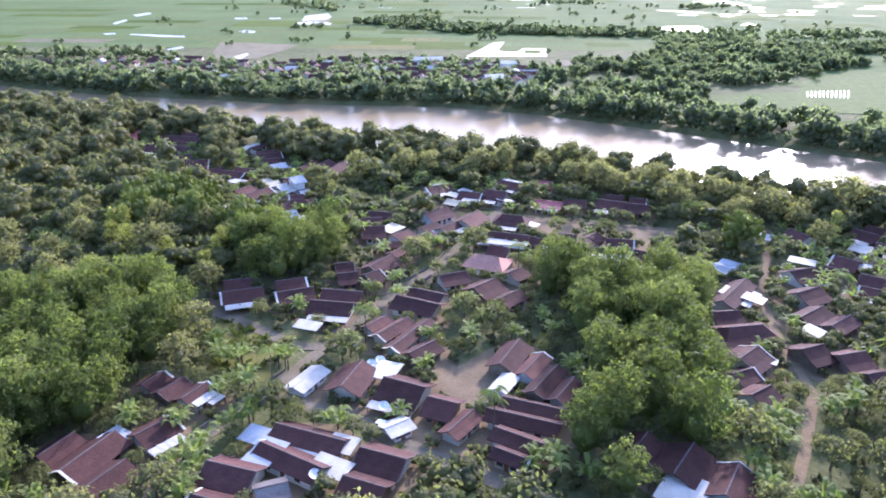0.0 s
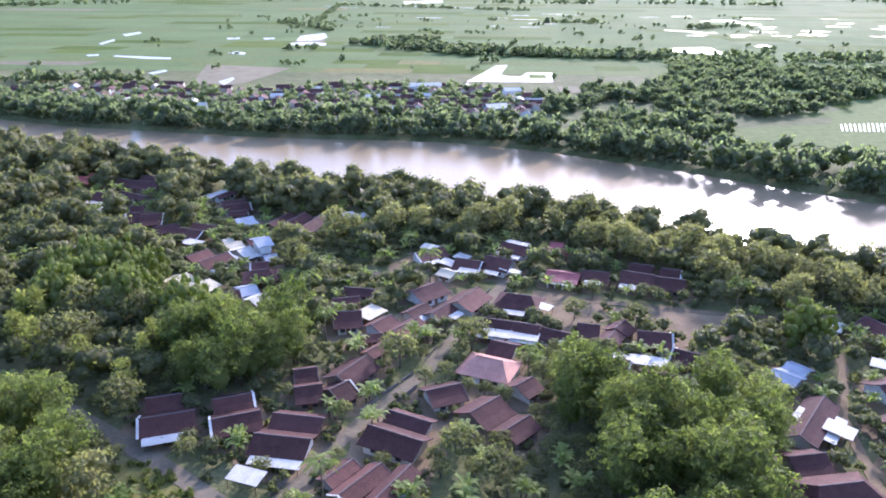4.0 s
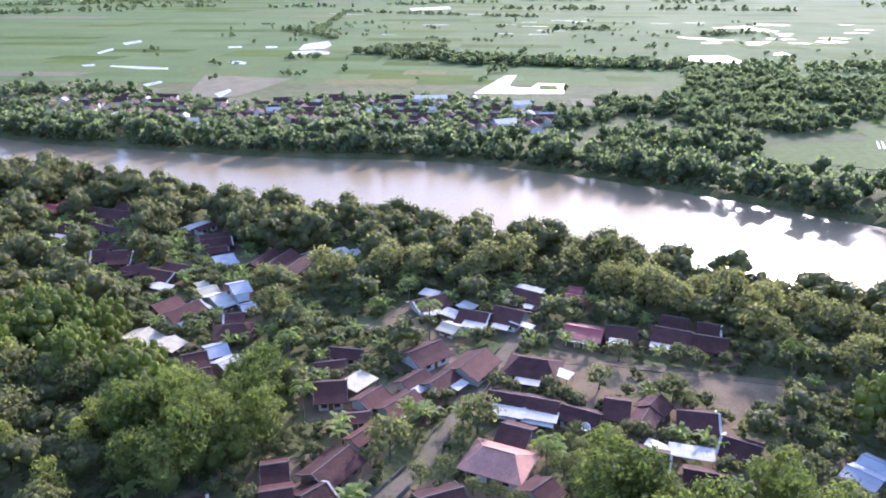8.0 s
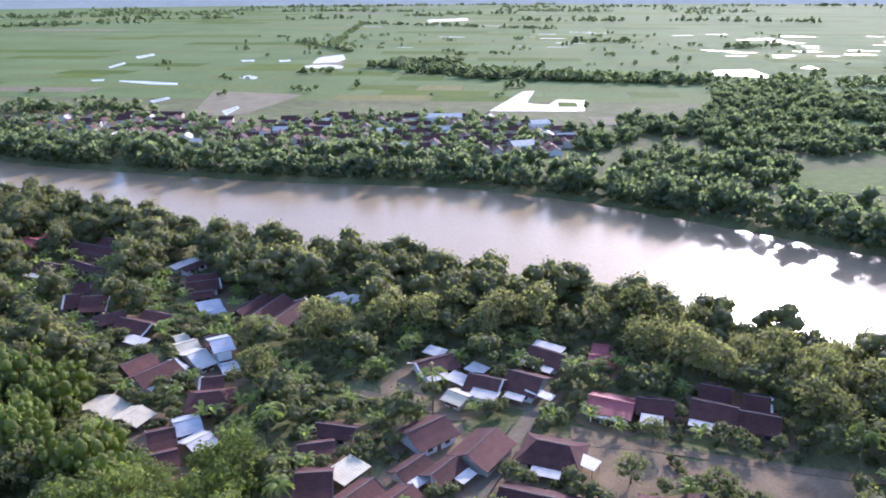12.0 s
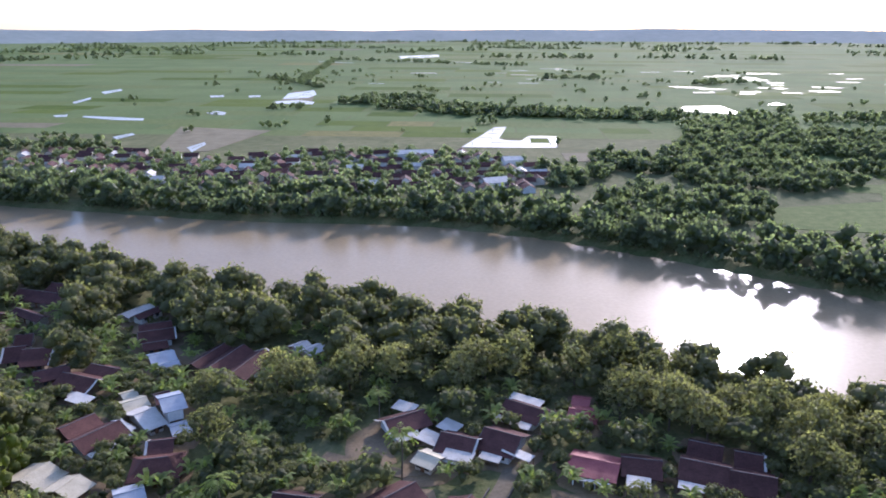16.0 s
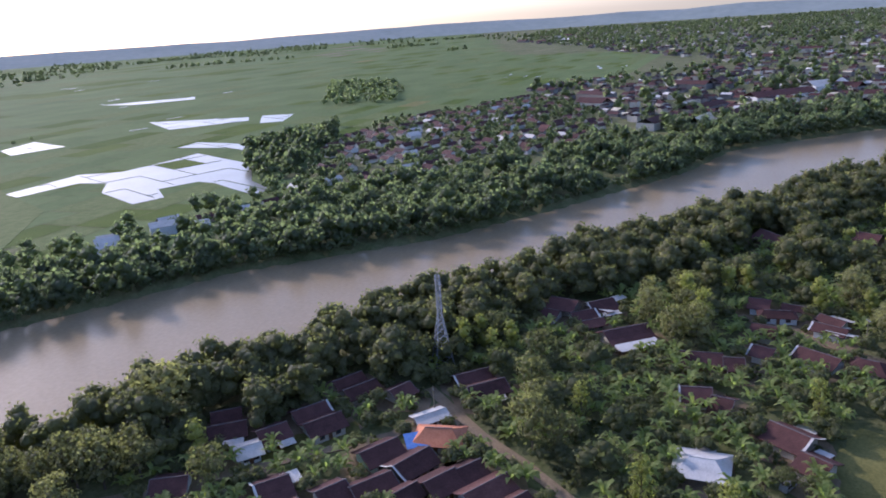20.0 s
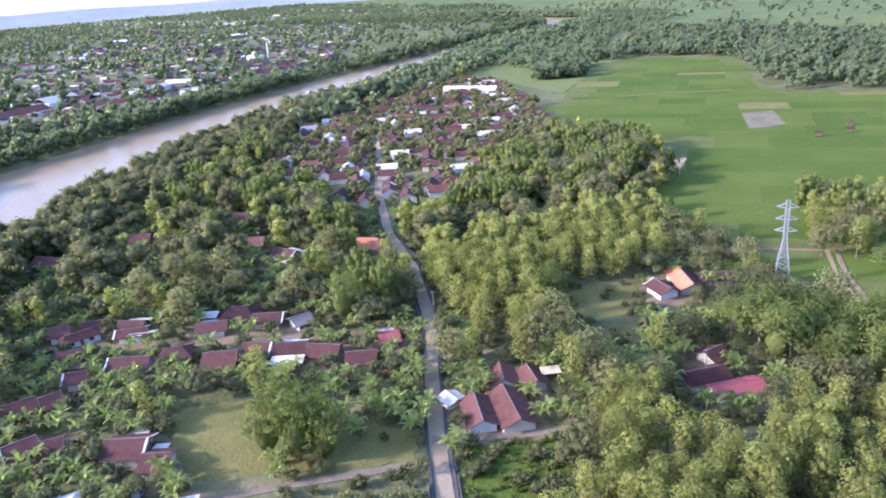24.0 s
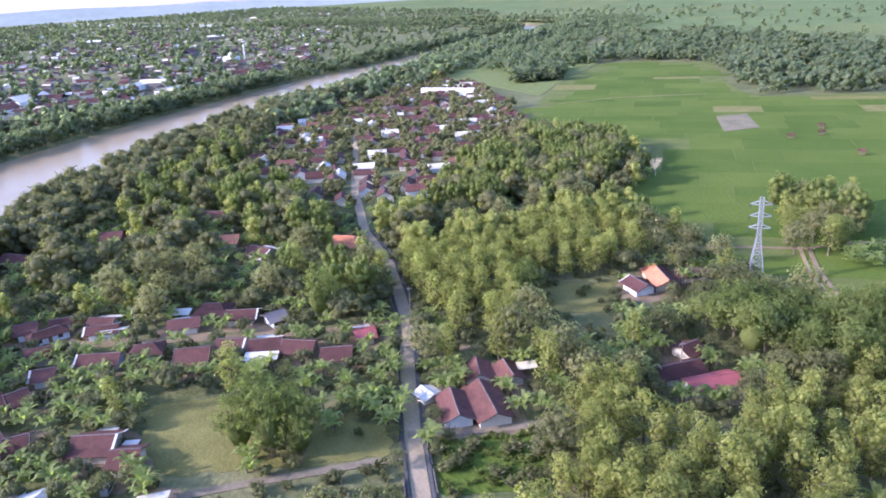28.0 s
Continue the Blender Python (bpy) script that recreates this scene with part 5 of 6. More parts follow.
def grow(p, kind, small=False):
    gap = 3.0 if small else GAP[kind]
    if not roomy(p, gap) or not free(p, 1.7 if small else {"banana": 1.2, "bush": 0.7, "palm": 0.8, "teak": 2.4, "bamboo": 2.8}.get(kind, 3.4)):
        return
    for q, mat in CLEAR:
        if inside(p, q) and not (mat in ("low", "beans") and kind == "bush") and not (mat in ("grass", "rice") and kind in ("bush", "banana") and tr.random() < (0.3 if mat == "grass" else 0.85)):
            return
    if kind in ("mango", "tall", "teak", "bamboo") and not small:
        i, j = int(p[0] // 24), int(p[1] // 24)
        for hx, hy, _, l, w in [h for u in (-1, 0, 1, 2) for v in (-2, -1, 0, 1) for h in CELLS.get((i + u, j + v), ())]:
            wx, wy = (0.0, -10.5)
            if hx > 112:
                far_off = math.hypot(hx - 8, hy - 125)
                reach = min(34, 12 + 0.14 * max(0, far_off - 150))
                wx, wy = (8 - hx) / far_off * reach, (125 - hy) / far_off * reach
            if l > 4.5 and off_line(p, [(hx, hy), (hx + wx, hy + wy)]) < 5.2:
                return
    cells.setdefault((int(p[0] // 8), int(p[1] // 8)), []).append((p, gap))
    GROUPS[kind].append((p[0], p[1], tr.uniform(0.88, 1.18) * (0.5 if small else 1.0) * {"tall": 1.08, "bamboo": 1.22, "banana": 1.3}.get(kind, 1.0), tr.uniform(0, 6.28)))


def plant(kind, x, y, s, turn=0.0):
    """A single tree at a known place, before the others grow round it."""
    cells.setdefault((int(x // 8), int(y // 8)), []).append(((x, y), GAP[kind] * s * 0.8))
    SINGLE[kind].append((x, y, s, turn))


for i, (x, y, s) in enumerate(((144, 80, 1.35), (138, 76, 1.4), (134, 71, 1.3), (141, 70, 1.25), (146, 75, 1.3))):
    plant("bamboo", x, y, s, i * 1.9)
for i, (x, y, s) in enumerate(((110, -38, 1.5), (102, -38, 1.65), (94, -39, 1.6), (86, -44, 1.65), (77, -49, 1.6), (104, -52, 1.5), (95, -54, 1.55), (85, -58, 1.5), (71, -56, 1.5))):
    plant("rain", x, y, s, i * 1.3)
plant("tall", 142, 250, 1.85, 0.4)
for i, (x, y, s) in enumerate(((39.7, 241.5, 0.85), (55.6, 235.4, 0.9), (47.3, 255.4, 0.75))):
    plant("mango", x, y, s, i * 2.1)

OLD_TEAK = [(-125, 243), (-95, 240), (-70, 230), (-58, 207), (-62, 191), (-89, 191)]


def kind_at(p):
    if inside(p, OLD_TEAK):
        return tr.choice(["teak", "mango", "mango", "tall"])
    if inside(p, BAMBOO[FAR_GROVE]):
        return tr.choice(["bamboo", "bamboo", "tall", "teak", "mango"])
    if any(inside(p, q) for q in BAMBOO):
        return "bamboo"
    if any(inside(p, q) for q in TEAK):
        return "teak"
    if any(inside(p, q) for q in GARDEN):
        return tr.choice(["banana"] * 9 + ["bush"] * 5 + ["mango"] * 3 + ["teak"])
    if any(inside(p, q) for q in MANGO):
        return "mango"
    d = off_line(p, NEAR_BANK)
    if d < 42 or inside(p, [(60, 268), (100, 246), (140, 238), (140, 270), (95, 300), (60, 300)]):
        return tr.choice(["tall", "tall", "mango"])
    u = tr.random()
    if p[0] > 110 and u < 0.4:
        return tr.choice(["banana", "banana", "banana", "tall", "teak"] if p[1] > 40 else ["bamboo", "teak", "banana", "tall"])
    built = -45 < p[0] < 115 and 100 < p[1] < 300
    if built and u < 0.25:
        return None
    return tr.choice(["mango", "mango", "mango", "banana", "banana", "banana", "bush", "tall", "tall"]) if not built else tr.choice(["mango", "mango", "banana", "bush", "bush", "palm"] if u < 0.4 else ["mango", "banana", "bush", "bush"])


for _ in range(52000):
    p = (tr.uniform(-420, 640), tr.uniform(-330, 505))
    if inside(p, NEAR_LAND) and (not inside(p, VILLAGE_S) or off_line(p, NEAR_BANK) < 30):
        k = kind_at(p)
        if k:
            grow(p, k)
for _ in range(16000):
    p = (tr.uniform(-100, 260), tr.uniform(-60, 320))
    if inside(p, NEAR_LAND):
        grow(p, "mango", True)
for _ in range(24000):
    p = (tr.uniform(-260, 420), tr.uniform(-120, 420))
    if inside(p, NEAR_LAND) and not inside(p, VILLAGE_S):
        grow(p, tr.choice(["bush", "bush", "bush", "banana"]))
for q in GROVES:
    for _ in range(260):
        p = (tr.uniform(90, 160), tr.uniform(-180, -95))
        if inside(p, q):
            grow(p, tr.choice(["tall", "teak", "bamboo"]) if q is GROVES[0] else "banana")
for x, y, k in ((152, 249, 1.3), (136, 254, 1.25), (173, 236, 1.25), (182, 226, 1.2), (178, 230, 1.15), (202, 206, 1.2), (207, 197, 1.15), (-37, 368, 1.15), (37, 337, 1.1)):
    GROUPS["tall"].insert(0, (x, y, k, x * 0.7))
TREE_NAMES = dict(rain=("rain_tree", "broad bright green spreading tree with domed crown", "tree"), mango=("mango_tree", "round dark green broadleaf tree", "tree"), tall=("riverside_tree", "tall green riverside tree with an uneven crown", "tree"),
                  teak=("teak_tree", "slender olive-yellow teak tree with large leaves", "tree"), bamboo=("bamboo_clump", "bright green feathery bamboo clump", "bamboo"),
                  banana=("banana_plant", "banana plants with broad torn leaves", "plant"), bush=("bush", "low green garden bush", "bush"), palm=("palm_tree", "coconut palm with drooping fronds", "tree"))
LEAF = dict(rain="bamboo", mango="mango", tall="woods", teak="teak", bamboo="bamboo", banana="banana", bush="mango", palm="banana")
CARDS = dict(rain=1100, mango=640, tall=820, teak=760, bamboo=1300, banana=0, bush=110, palm=0)
LIMIT = dict(rain=0, mango=370, tall=200, teak=250, bamboo=215, banana=200, bush=60, palm=30)
for kind, spots in GROUPS.items():
    name, label, cat = TREE_NAMES[kind]
    spots.sort(key=lambda s: min(math.hypot(s[0] - x, s[1] - y) for x, y in ((15, 190), (110, 40), (62, 125), (-55, 140), (130, 75), (92, -46))))
    near, rest = SINGLE[kind] + spots[:LIMIT[kind]], spots[LIMIT[kind]:]
    kinds = [(to_mesh("crown", crown(kind, 11 * v + 3, CARDS[kind]), M[LEAF[kind]]), trunk(kind, v)) for v in range(5)]
    for i, (x, y, s, a) in enumerate(near):
        root = thing(name, pose(x, y, 0, 0, 0, math.degrees(a)) @ Matrix.Diagonal((s, s, s * (0.9 + 0.2 * ((i * 37) % 10) / 10), 1)), label, cat, name.replace("_", " ") + "s")
        stem = part("culm_thicket" if kind == "bamboo" else "stem" if kind in ("banana", "bush") else "trunk", kinds[i % 5][1], None, root)
        if kind == "bamboo":
            tagged(stem, kind="stuff")
        part("crown", kinds[i % 5][0], None, root)
    if rest:
        low = [crown(kind, 7 * v + 1, max(20, round(CARDS[kind] * dict(tall=0.24, mango=0.24, bamboo=0.13, teak=0.2).get(kind, 0.25)))) for v in range(4)]
        pieces = []
        for i, (x, y, s, a) in enumerate(rest):
            v, f = low[i % 4]
            c, sn = math.cos(a) * s, math.sin(a) * s
            pieces.append((v @ np.array([[c, sn, 0], [-sn, c, 0], [0, 0, s]]) + np.array([x, y, 0]), f))
        tagged(new(name + "s", to_mesh(name + "s", join(pieces), M[LEAF[kind]])), "crowded " + label + "s of the village edge", "trees", "", "stuff")

# woods beyond the river and round the far fields
low = [crown(k, 5 * v + 2, 48) for v, k in enumerate(("mango", "tall", "mango", "tall"))]
far = [crown(k, 5 * v + 2, 20) for v, k in enumerate(("mango", "mango", "tall"))]
tiny = [crown(k, 5 * v + 2, 8) for v, k in enumerate(("mango", "mango", "tall"))]


def wood(name, label, spots, shapes, mat="woods"):
    pieces = []
    for i, (x, y, s) in enumerate(spots):
        a = i * 2.4
        v, f = shapes[i % len(shapes)]
        c, sn = math.cos(a) * s, math.sin(a) * s
        pieces.append((v @ np.array([[c, sn, 0], [-sn, c, 0], [0, 0, s]]) + np.array([x, y, -0.5]), f))
    return tagged(new(name, to_mesh(name, join(pieces), M[mat])), label, "woods", "", "stuff")


def strewn(poly, n, lo, hi, gap=3.0, avoid=()):
    out = []
    xs, ys = [p[0] for p in poly], [p[1] for p in poly]
    for _ in range(n):
        p = (tr.uniform(min(xs), max(xs)), tr.uniform(min(ys), max(ys)))
        if inside(p, poly) and not any(inside(p, q) for q in avoid) and free(p, gap) and river_depth(np.array([p[0]]), np.array([p[1]]))[0] < -4:
            out.append((*p, tr.uniform(lo, hi)))
    return out


belt = []
for (x0, y0), (x1, y1) in zip(FAR_BANK[2:-2], FAR_BANK[3:-1]):
    l = math.hypot(x1 - x0, y1 - y0)
    nx_, ny_ = (y0 - y1) / l, (x1 - x0) / l
    for _ in range(int(l * (1.25 if 235 < x0 < 640 else 0.85 if x0 < 700 else 0.4))):
        k, d = tr.random(), -4 + tr.random() ** 1.3 * (95 if 235 < x0 < 640 else 46)
        p = (x0 + (x1 - x0) * k + nx_ * d, y0 + (y1 - y0) * k + ny_ * d)
        if not any(inside(p, q) for q in MEADOWS):
            belt.append((*p, tr.uniform(0.8, 1.25)))
reeds = []
for (x0, y0), (x1, y1) in zip(FAR_BANK[2:-4], FAR_BANK[3:-3]):
    l = math.hypot(x1 - x0, y1 - y0)
    for _ in range(int(l * 0.6)):
        k, d = tr.random(), tr.uniform(-3.5, 3)
        reeds.append((x0 + (x1 - x0) * k + (y0 - y1) / l * d, y0 + (y1 - y0) * k + (x1 - x0) / l * d, tr.uniform(0.25, 0.55)))
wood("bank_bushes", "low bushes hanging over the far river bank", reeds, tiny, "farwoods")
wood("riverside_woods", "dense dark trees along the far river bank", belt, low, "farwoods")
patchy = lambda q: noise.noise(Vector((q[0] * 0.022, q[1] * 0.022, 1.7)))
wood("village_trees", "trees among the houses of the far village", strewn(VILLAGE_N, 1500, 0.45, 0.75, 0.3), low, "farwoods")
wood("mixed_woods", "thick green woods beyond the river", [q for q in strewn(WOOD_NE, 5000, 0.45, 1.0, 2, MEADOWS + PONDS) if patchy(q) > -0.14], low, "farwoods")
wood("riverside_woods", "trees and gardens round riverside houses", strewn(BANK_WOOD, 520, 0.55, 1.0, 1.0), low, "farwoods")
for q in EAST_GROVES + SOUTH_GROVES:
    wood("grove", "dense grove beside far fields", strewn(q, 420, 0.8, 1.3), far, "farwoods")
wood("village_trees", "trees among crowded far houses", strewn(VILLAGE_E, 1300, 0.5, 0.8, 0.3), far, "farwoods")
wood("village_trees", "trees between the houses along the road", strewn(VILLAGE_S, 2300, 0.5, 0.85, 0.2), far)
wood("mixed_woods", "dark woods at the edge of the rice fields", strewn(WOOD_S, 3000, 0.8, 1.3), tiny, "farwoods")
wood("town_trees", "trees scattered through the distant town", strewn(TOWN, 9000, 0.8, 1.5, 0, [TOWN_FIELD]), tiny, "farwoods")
spots = []
for ax, ay, bx, by, n, w in ((-110, 1050, -10, 1120, 150, 16), (-5, 960, 240, 905, 420, 22), (-60, 1010, 60, 985, 160, 16), (-180, 1290, -300, 1500, 60, 8), (-230, 1406, -290, 2200, 90, 9), (-290, 2230, 200, 1900, 110, 12), (180, 1480, 280, 1490, 30, 8),
                              (240, 820, 330, 900, 80, 20), (300, 860, 560, 900, 130, 30), (1000, 540, 1180, 650, 60, 30), (540, 480, 660, 470, 60, 12), (400, 1350, 520, 1380, 30, 10), (-460, 720, -250, 712, 90, 10)):
    for i in range(n):
        k = tr.random()
        spots.append((ax + (bx - ax) * k + tr.gauss(0, w * 0.6), ay + (by - ay) * k + tr.gauss(0, w * 0.6), tr.uniform(0.6, 1.1)))
for _ in range(110):
    p = (tr.uniform(-420, 640), tr.uniform(700, 1750))
    if not any(inside(p, q) for q in PONDS):
        spots += [(p[0] + tr.gauss(0, 7), p[1] + tr.gauss(0, 7), tr.uniform(0.4, 0.85)) for _ in range(tr.choice([1, 1, 2, 4, 7]))]
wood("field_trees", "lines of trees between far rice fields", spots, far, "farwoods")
spots = []
for _ in range(90):
    r_, a_ = tr.uniform(2300, 4400), radians(tr.uniform(-60, 75))
    x, y, l = r_ * math.sin(a_), r_ * math.cos(a_), tr.uniform(60, 420)
    if inside((x, y), TOWN) or off_line((x, y), FAR_BANK) < 200 or off_line((x, y), NEAR_BANK) < 200:
        continue
    for i in range(int(l / 9)):
        k = tr.uniform(-0.5, 0.5) * l
        spots.append((x + k * math.cos(a_) + tr.gauss(0, 16), y - k * math.sin(a_) + tr.gauss(0, 16), tr.uniform(0.9, 1.6)))
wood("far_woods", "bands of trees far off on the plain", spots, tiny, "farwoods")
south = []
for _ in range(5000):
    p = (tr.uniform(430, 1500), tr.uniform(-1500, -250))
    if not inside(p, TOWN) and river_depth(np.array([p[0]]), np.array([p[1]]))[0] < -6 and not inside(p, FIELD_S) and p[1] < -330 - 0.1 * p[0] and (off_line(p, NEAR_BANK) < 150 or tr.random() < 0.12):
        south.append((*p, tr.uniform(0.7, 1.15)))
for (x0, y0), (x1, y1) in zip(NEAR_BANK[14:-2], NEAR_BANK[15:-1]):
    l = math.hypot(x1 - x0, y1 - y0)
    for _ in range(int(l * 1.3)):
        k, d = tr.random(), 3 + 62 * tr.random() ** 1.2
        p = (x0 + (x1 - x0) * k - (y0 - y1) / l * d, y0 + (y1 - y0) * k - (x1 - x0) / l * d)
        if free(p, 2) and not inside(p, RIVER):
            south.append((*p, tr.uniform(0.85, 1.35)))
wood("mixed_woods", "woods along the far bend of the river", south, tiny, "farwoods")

# ---- pylons ----


def pylon(x, y, ang, h):
    root = thing("lattice_pylon", pose(x, y, 0, 0, 0, ang), "tall grey galvanised steel lattice power pylon", "pylon", "pylons")
    wide = lambda z: max(0.55, 2.7 * (1 - z / (h * 0.72))) if z < h * 0.6 else 0.55
    for sx, sy in ((1, 1), (1, -1), (-1, -1), (-1, 1)):
        b = Build()
        zs = [0, h * 0.3, h * 0.57, h]
        for z0, z1 in zip(zs, zs[1:]):
            b.beam((sx * wide(z0), sy * wide(z0), z0 - (0.3 if z0 == 0 else 0)), (sx * wide(z1), sy * wide(z1), z1), 0.2)
        part("leg", b, M["steel"], root)
    levels = [0.0, 0.11, 0.21, 0.30, 0.38, 0.45, 0.51, 0.57, 0.62, 0.67, 0.72, 0.77, 0.82, 0.87, 0.92, 1.0]
    for lo, hi in zip(levels, levels[1:]):
        b = Build()
        z0, z1 = lo * h, hi * h
        a, c = wide(z0), wide(z1)
        ring0, ring1 = [(a, a), (-a, a), (-a, -a), (a, -a)], [(c, c), (-c, c), (-c, -c), (c, -c)]
        for i in range(4):
            j = (i + 1) % 4
            b.beam((*ring0[i], z0), (*ring1[j], z1), 0.1)
            b.beam((*ring0[j], z0), (*ring1[i], z1), 0.1)
            b.beam((*ring1[i], z1), (*ring1[j], z1), 0.1)
        part("bracing", b, M["steel"], root)
    for z in (0.66, 0.79, 0.92):
        for s in (-1, 1):
            arm = Build()
            tip = (s * 3.1, 0, z * h + 0.3)
            for q in (-0.55, 0.55):
                arm.beam((s * 0.55, q, z * h), tip, 0.16)
                arm.beam((s * 0.55, q, z * h + 1.3), tip, 0.14)
            o = part("crossarm", arm, M["steel"], root)
            ins = Build()
            for k in range(13):
                q = 0.05 if k % 2 == 0 else 0.15
                ins.v += [(tip[0] + q * math.cos(i * 1.047), q * math.sin(i * 1.047), tip[2] - 0.12 * k) for i in range(6)]
            ins.f += [(k * 6 + i, k * 6 + 6 + i, k * 6 + 6 + (i + 1) % 6, k * 6 + (i + 1) % 6) for k in range(12) for i in range(6)]
            part("insulator", ins, M["glass"], o)
    return root


pylon(118.5, -75, 35, 28.0)
pylon(191, 193, 35, 27.0)

# ---- single large buildings far off ----


def hall(x, y, ang, l, w, h, tone, label, cat="building"):
    root = thing("hall", pose(x, y, 0, 0, 0, ang), label, cat)
    part("wall", Build().box(-l / 2 + 0.4, -w / 2 + 0.4, -0.3, l / 2 - 0.4, w / 2 - 0.4, h), M["white"], root)
    for s in (-1, 1):
        q = [(-l / 2, 0, h + w * 0.2), (l / 2, 0, h + w * 0.2), (l / 2, s * w / 2, h - 0.1), (-l / 2, s * w / 2, h - 0.1)]
        part("roof_slope", Build().slab(q if s < 0 else q[::-1], 0.2), M[tone], root)
    return root


hall(525, -272, 30, 50, 10, 4, "zinc", "long white school-like building beside the rice fields")
hall(541, -290, 30, 22, 9, 4, "tan", "white hall with a pale sheet roof")
hall(840, 6, -60, 40, 26, 7, "zinc", "large shed with a pale arched sheet roof")
hall(862, -95, -60, 60, 14, 5, "zinc", "long low warehouse with a pale roof")
hall(803, -120, -60, 34, 10, 4, "zinc", "low warehouse with a white roof")
hall(800, 50, -55, 70, 22, 4, "rust", "long red-roofed market hall")
hall(306, 381, -45, 13, 10, 5, "zinc", "square white riverside house")
hall(316, 366, -45, 10, 8, 3.5, "zinc", "small white riverside house")
hall(288, 401, -45, 9, 7, 3, "zinc", "low white riverside house")
hall(-15, 668, 5, 30, 11, 4, "zinc", "long white village hall")
hall(55, 636, 10, 14, 10, 5, "zinc", "white house at the field edge")
hall(38, 566, 20, 16, 12, 4, "zinc", "white house with bright hipped sheets")
mosque = thing("mosque", pose(1095, -308, 0, 0, 0, 30), "white mosque with a dome and a slim minaret", "mosque")
part("wall", Build().box(-9, -9, -0.3, 9, 9, 6.5), M["white"], mosque)
dome = Build()
ring = [[(4.5 * math.cos(e) * math.cos(a * math.pi / 8), 4.5 * math.cos(e) * math.sin(a * math.pi / 8), 6.5 + 6.5 * math.sin(e)) for a in range(16)] for e in (0, 0.4, 0.8, 1.15, 1.5)]
for lo_, hi_ in zip(ring, ring[1:]):
    for i in range(16):
        dome.face(lo_[i], lo_[(i + 1) % 16], hi_[(i + 1) % 16], hi_[i])
part("dome", dome, M["zinc"], mosque)
tower = Build()
tube(tower, (-12, -16, -0.3), (-12, -16, 19), 1.4, 1.0, 8)
tube(tower, (-12, -16, 19), (-12, -16, 24), 1.3, 0.1, 8)
part("minaret", tower, M["white"], mosque)
for x, y, a in ((217, -308, 20), (208, -291, 60), (216, -273, 40), (171, -258, 10)):
    hut = thing("field_hut", pose(x, y, 0.1, 0, 0, a), "small open field hut with a tiled roof", "hut", "field huts")
    for u in (-1.3, 1.3):
        for v in (-1.0, 1.0):
            part("post", Build().box(u - 0.07, v - 0.07, -0.2, u + 0.07, v + 0.07, 2.2), M["wood"], hut)
    for s in (-1, 1):
        q = [(-2, 0, 3.1), (2, 0, 3.1), (2, s * 1.6, 2.1), (-2, s * 1.6, 2.1)]
        part("roof_slope", Build().slab(q if s < 0 else q[::-1], 0.12), M["brown"], hut)
    part("platform", Build().box(-1.4, -1.1, 0.5, 1.4, 1.1, 0.6), M["board"], hut)
for i in range(11):
    k = i / 10
    x0, y0, x1, y1 = 247 + 26 * k, 504 - 3 * k, 256 + 31 * k, 524 + 4 * k
    sheet("seed_bed", [(x0 - 0.45, y0), (x0 + 0.45, y0), (x1 + 0.45, y1), (x1 - 0.45, y1)], 0.6, M["plastic"], "raised seed bed covered with white film", "seed bed")

# ---- poles, a bare tree, a canal ----


def pole(x, y, h, ang):
    root = thing("utility_pole", pose(x, y, 0, 0, 0, ang), "slim grey concrete utility pole beside a house", "pole", "utility poles")
    b = Build()
    tube(b, (0, 0, -0.3), (0, 0, h), 0.16, 0.1, 8)
    part("shaft", b, M["concrete"], root)
    part("crossarm", Build().box(-0.8, -0.06, h - 0.7, 0.8, 0.06, h - 0.55), M["steel"], root)


for x, y, h, a in ((221, 80, 9, 30), (101, -14, 9, 60), (268, 30, 10, 20), (178, 12, 8, 55), (-20, 150, 8, 60), (163, 186, 8, 30)):
    pole(x, y, h, a)


def dish(x, y, z, ang):
    """A mesh satellite dish on a short mast."""
    root = thing("satellite_dish", pose(x, y, 0, 0, 0, ang), "pale round satellite dish on a mast beside a house", "satellite dish", "satellite dishes")
    b = Build()
    tube(b, (0, 0, -0.2), (0, 0, z), 0.07, 0.06, 6)
    part("mast", b, M["steel"], root)
    rings, b = [], Build()
    for k in range(5):
        q = k / 4
        rings.append([(1.15 * q * math.cos(i * math.pi / 9), 1.15 * q * math.sin(i * math.pi / 9) * 0.92 - 0.25 * q * q, z + 0.05 + 0.32 * q * q + 0.4 * q * math.sin(i * math.pi / 9)) for i in range(18)])
    for lo_, hi_ in zip(rings, rings[1:]):
        for i in range(18):
            j = (i + 1) % 18
            b.face(lo_[i], hi_[i], hi_[j], lo_[j])
    part("reflector", b, M["plastic"], root)
    b = Build()
    for i in range(3):
        b.beam((math.cos(i * 2.1) * 1.0, math.sin(i * 2.1) * 0.9, z + 0.4), (0, -0.1, z + 1.15), 0.04)
    b.box(-0.09, -0.19, z + 1.08, 0.09, -0.01, z + 1.25)
    part("feed", b, M["steel"], root)


for x, y, z, a in ((-14.7, 151.1, 2.6, 20), (-16.6, 149.4, 2.6, 35), (-12.5, 132.4, 2.4, 10), (-23.4, 109.6, 3.0, 50), (61, 196, 2.5, 20), (33, 222, 2.5, 0)):
    dish(x, y, z, a)


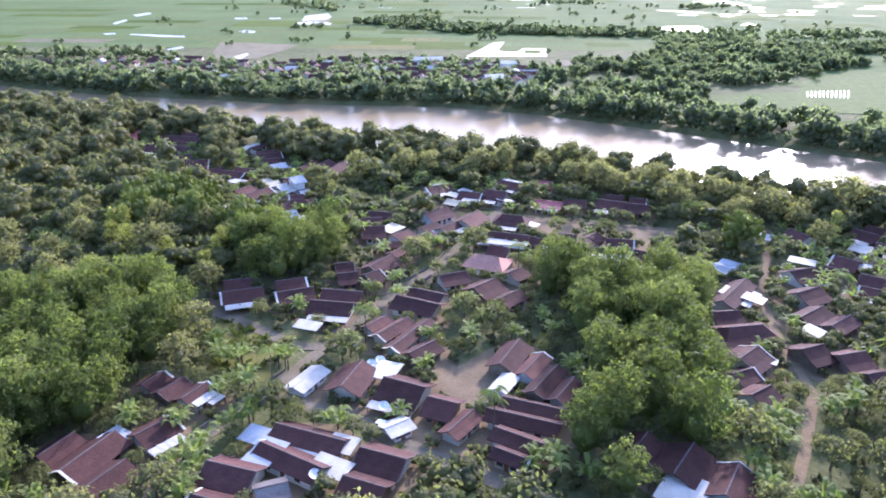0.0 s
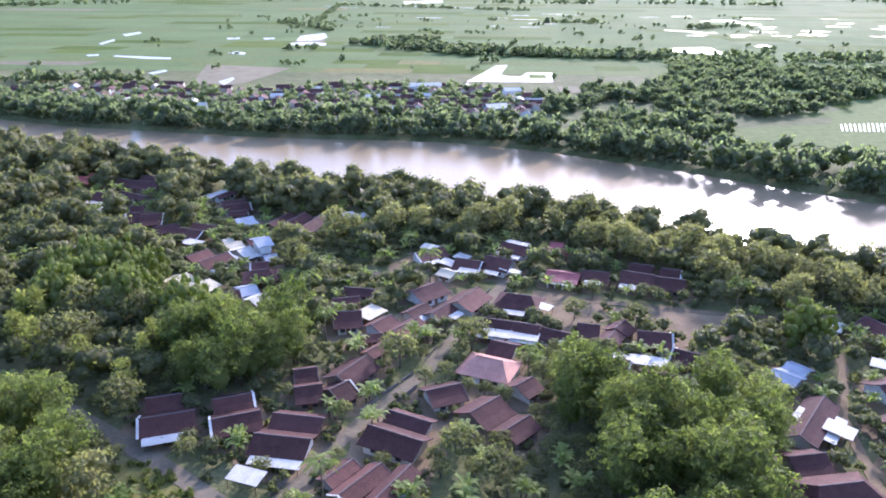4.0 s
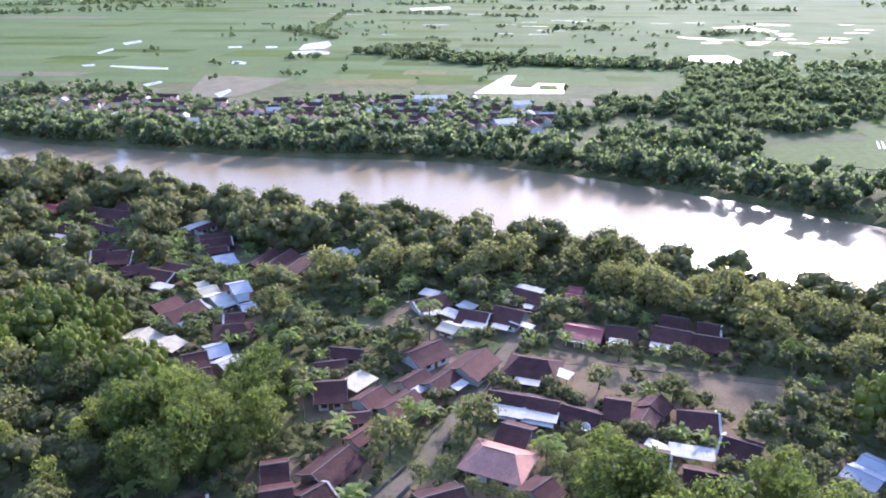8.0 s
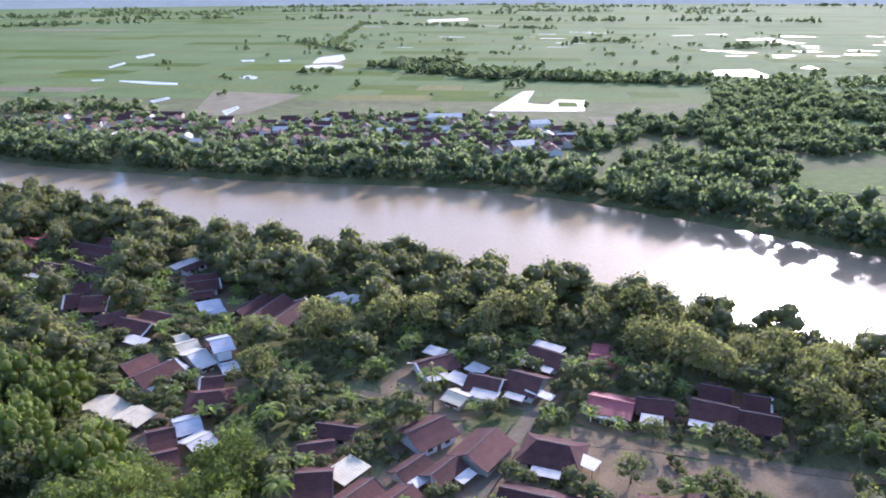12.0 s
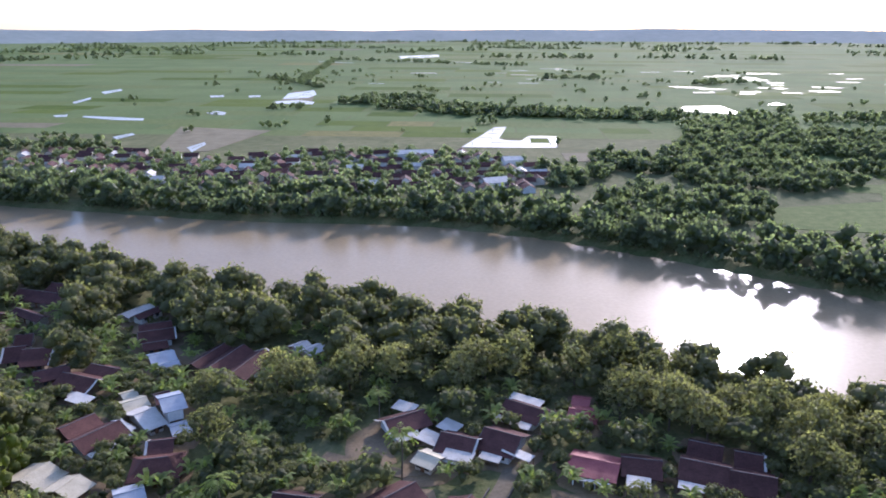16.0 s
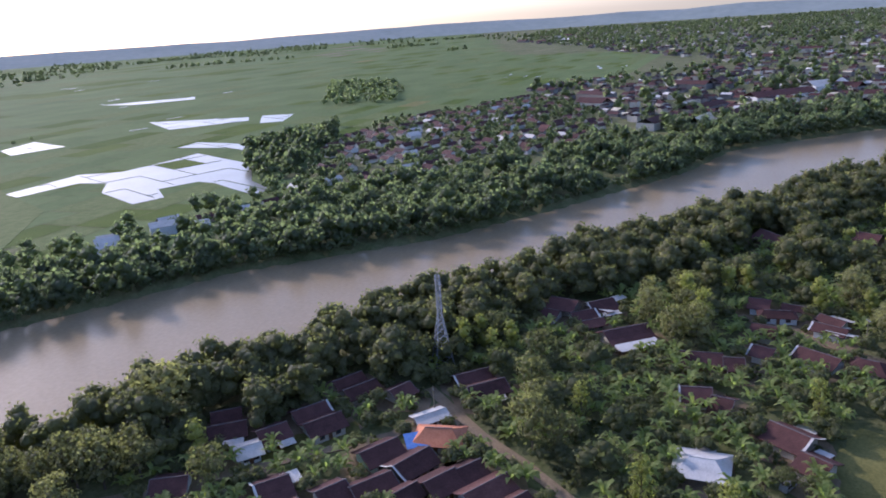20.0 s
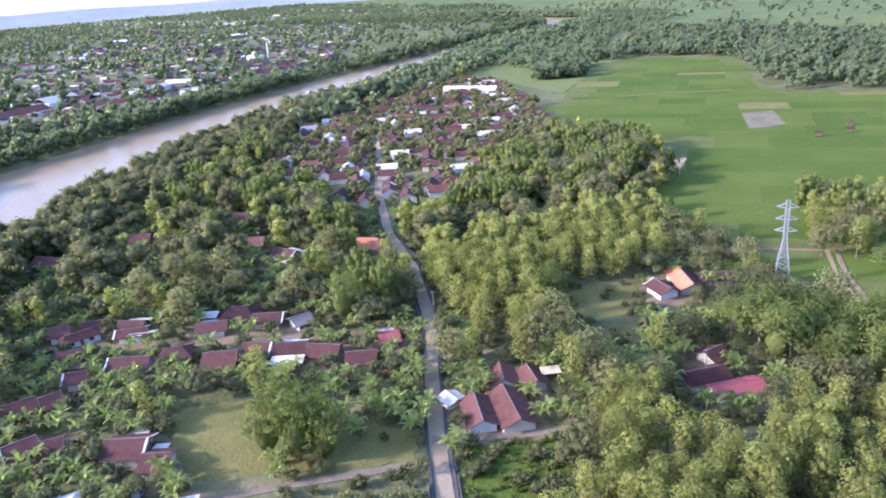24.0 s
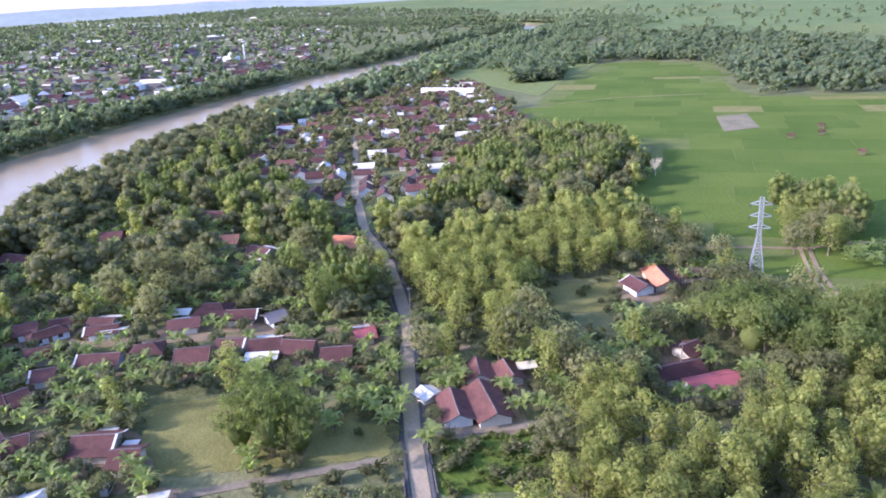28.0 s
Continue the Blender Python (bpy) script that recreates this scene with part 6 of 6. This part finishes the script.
def car(x, y, ang, paint, label):
    """A small parked van-like car, four metres long."""
    root = thing("parked_car", pose(x, y, 0.06, 0, 0, ang), label, "car")
    prof = [(-2.0, 0.35), (-2.0, 0.95), (-1.75, 1.55), (0.65, 1.6), (1.2, 1.05), (1.95, 0.9), (2.0, 0.35)]
    b, n = Build(), 7
    b.v = [(u, s, z) for s in (-0.8, 0.8) for u, z in prof]
    b.f = [tuple(range(n)), tuple(range(2 * n - 1, n - 1, -1))] + [(i, n + i, n + (i + 1) % n, (i + 1) % n) for i in range(n)]
    part("body", b, M[paint], root)
    for s in (-0.81, 0.81):
        part("side_window", Build().box(-1.55, s - 0.012, 1.0, 0.6, s + 0.012, 1.48), M["glass"], root)
    part("windscreen", Build().slab([(0.70, -0.7, 1.57), (0.70, 0.7, 1.57), (1.19, 0.7, 1.09), (1.19, -0.7, 1.09)][::-1], 0.03), M["glass"], root)
    for u in (-1.25, 1.25):
        for s in (-0.72, 0.72):
            b = Build()
            tube(b, (u, s - 0.1, 0.3), (u, s + 0.1, 0.3), 0.3, 0.3, 12)
            b.face(*[(u + 0.3 * math.cos(i * math.pi / 6), s + 0.1, 0.3 + 0.3 * math.sin(i * math.pi / 6)) for i in range(12)])
            b.face(*[(u + 0.3 * math.cos(i * math.pi / 6), s - 0.1, 0.3 + 0.3 * math.sin(i * math.pi / 6)) for i in range(12)])
            w = part("wheel", b, M["glass"], root, "black tyre")
            part("rim", Build().box(u - 0.12, s - 0.115, 0.18, u + 0.12, s + 0.115, 0.42), M["steel"], w)
    for s in (-0.55, 0.55):
        part("headlight", Build().box(1.93, s - 0.15, 0.68, 2.02, s + 0.15, 0.84), M["plastic"], root)


car(-12, 127.6, -25, "plastic", "small white van parked in a house yard")
car(149.5, 106.5, -35, "steel", "small grey car parked beside a tiled house")

# low garden walls along the street and the road
wl = random.Random(6)
for pts, off, lo_, hi_ in ((STREET, 2.3, 0, 11), (STREET, -2.3, 1, 11), (HIGH_STREET, 3.1, 1, 7), (HIGH_STREET, -3.1, 2, 7)):
    for (x0, y0), (x1, y1) in zip(pts[lo_:hi_], pts[lo_ + 1:hi_ + 1]):
        l = math.hypot(x1 - x0, y1 - y0)
        ux, uy = (x1 - x0) / l, (y1 - y0) / l
        k = 0.0
        while k < l - 3:
            w = wl.uniform(3, 8)
            e = min(k + w, l)
            ends = [(x0 + ux * q - uy * off, y0 + uy * q + ux * off) for q in (k, (k + e) / 2, e)]
            if wl.random() < 0.62 and all(free(p, 0.15) for p in ends):
                h = wl.choice([0.45, 0.6, 0.9])
                root = thing("garden_wall", pose(ends[1][0], ends[1][1], 0, 0, 0, math.degrees(math.atan2(uy, ux))), "low weathered grey garden wall beside the road", "wall", "garden walls")
                part("body", Build().box(-(e - k) / 2, -0.08, -0.3, (e - k) / 2, 0.08, h), M["soot"], root)
                part("coping", Build().box(-(e - k) / 2 - 0.03, -0.12, h, (e - k) / 2 + 0.03, 0.12, h + 0.07), M["cap"], root)
            k = e + wl.uniform(0.3, 2.0)
beans = []
shape = [crown("bush", 40 + v, 40) for v in range(3)]
for i in range(760):
    p = (wl.uniform(88, 122), wl.uniform(24, 60))
    if i > 420:
        p = (wl.uniform(-68, -40), wl.uniform(142, 179))
    if inside(p, [(119, 46), (105, 25), (92, 40), (104, 57)]) or inside(p, [(-65, 174), (-53, 176), (-43, 165), (-42, 149), (-50, 145)]):
        v, f = shape[i % 3]
        s, c = wl.uniform(0.35, 0.6), wl.uniform(0, 6)
        beans.append((v @ (np.array([[math.cos(c), math.sin(c), 0], [-math.sin(c), math.cos(c), 0], [0, 0, 1]]) * s) + np.array([p[0], p[1], -0.15]), f))
tagged(new("bean_plants", to_mesh("bean_plants", join(beans), M["bamboo"])), "dense low green plants on village plots", "crop", "", "stuff")
bare = thing("bare_tree", pose(222, -162, 0), "pale leafless tree at the edge of a rice field", "tree")
b = Build()
br = random.Random(3)
tube(b, (0, 0, -0.3), (0.2, 0, 4), 0.25, 0.15)
for i in range(26):
    t, z = i * 2.4, 2.2 + i * 0.14
    e = (math.cos(t) * br.uniform(1.5, 3.0), math.sin(t) * br.uniform(1.5, 3.0), z + br.uniform(1.8, 3.4))
    tube(b, (0.1, 0, z), e, 0.09, 0.03, 4)
    for k in range(3):
        tube(b, (e[0] * 0.7, e[1] * 0.7, z + (e[2] - z) * 0.7), (e[0] + br.uniform(-1, 1), e[1] + br.uniform(-1, 1), e[2] + br.uniform(0.2, 1.2)), 0.04, 0.015, 3)
part("branch_work", b, M["tan"], bare)
road([(125, -114), (113, -97), (98, -81)], 1.3, "water", "canal", "narrow muddy irrigation canal beside a path", 0.28)

road([(430, -240), (416, -273), (391, -335), (345, -385)], 1.1, "dirt", "road", "thin earth path across rice fields", 0.2)
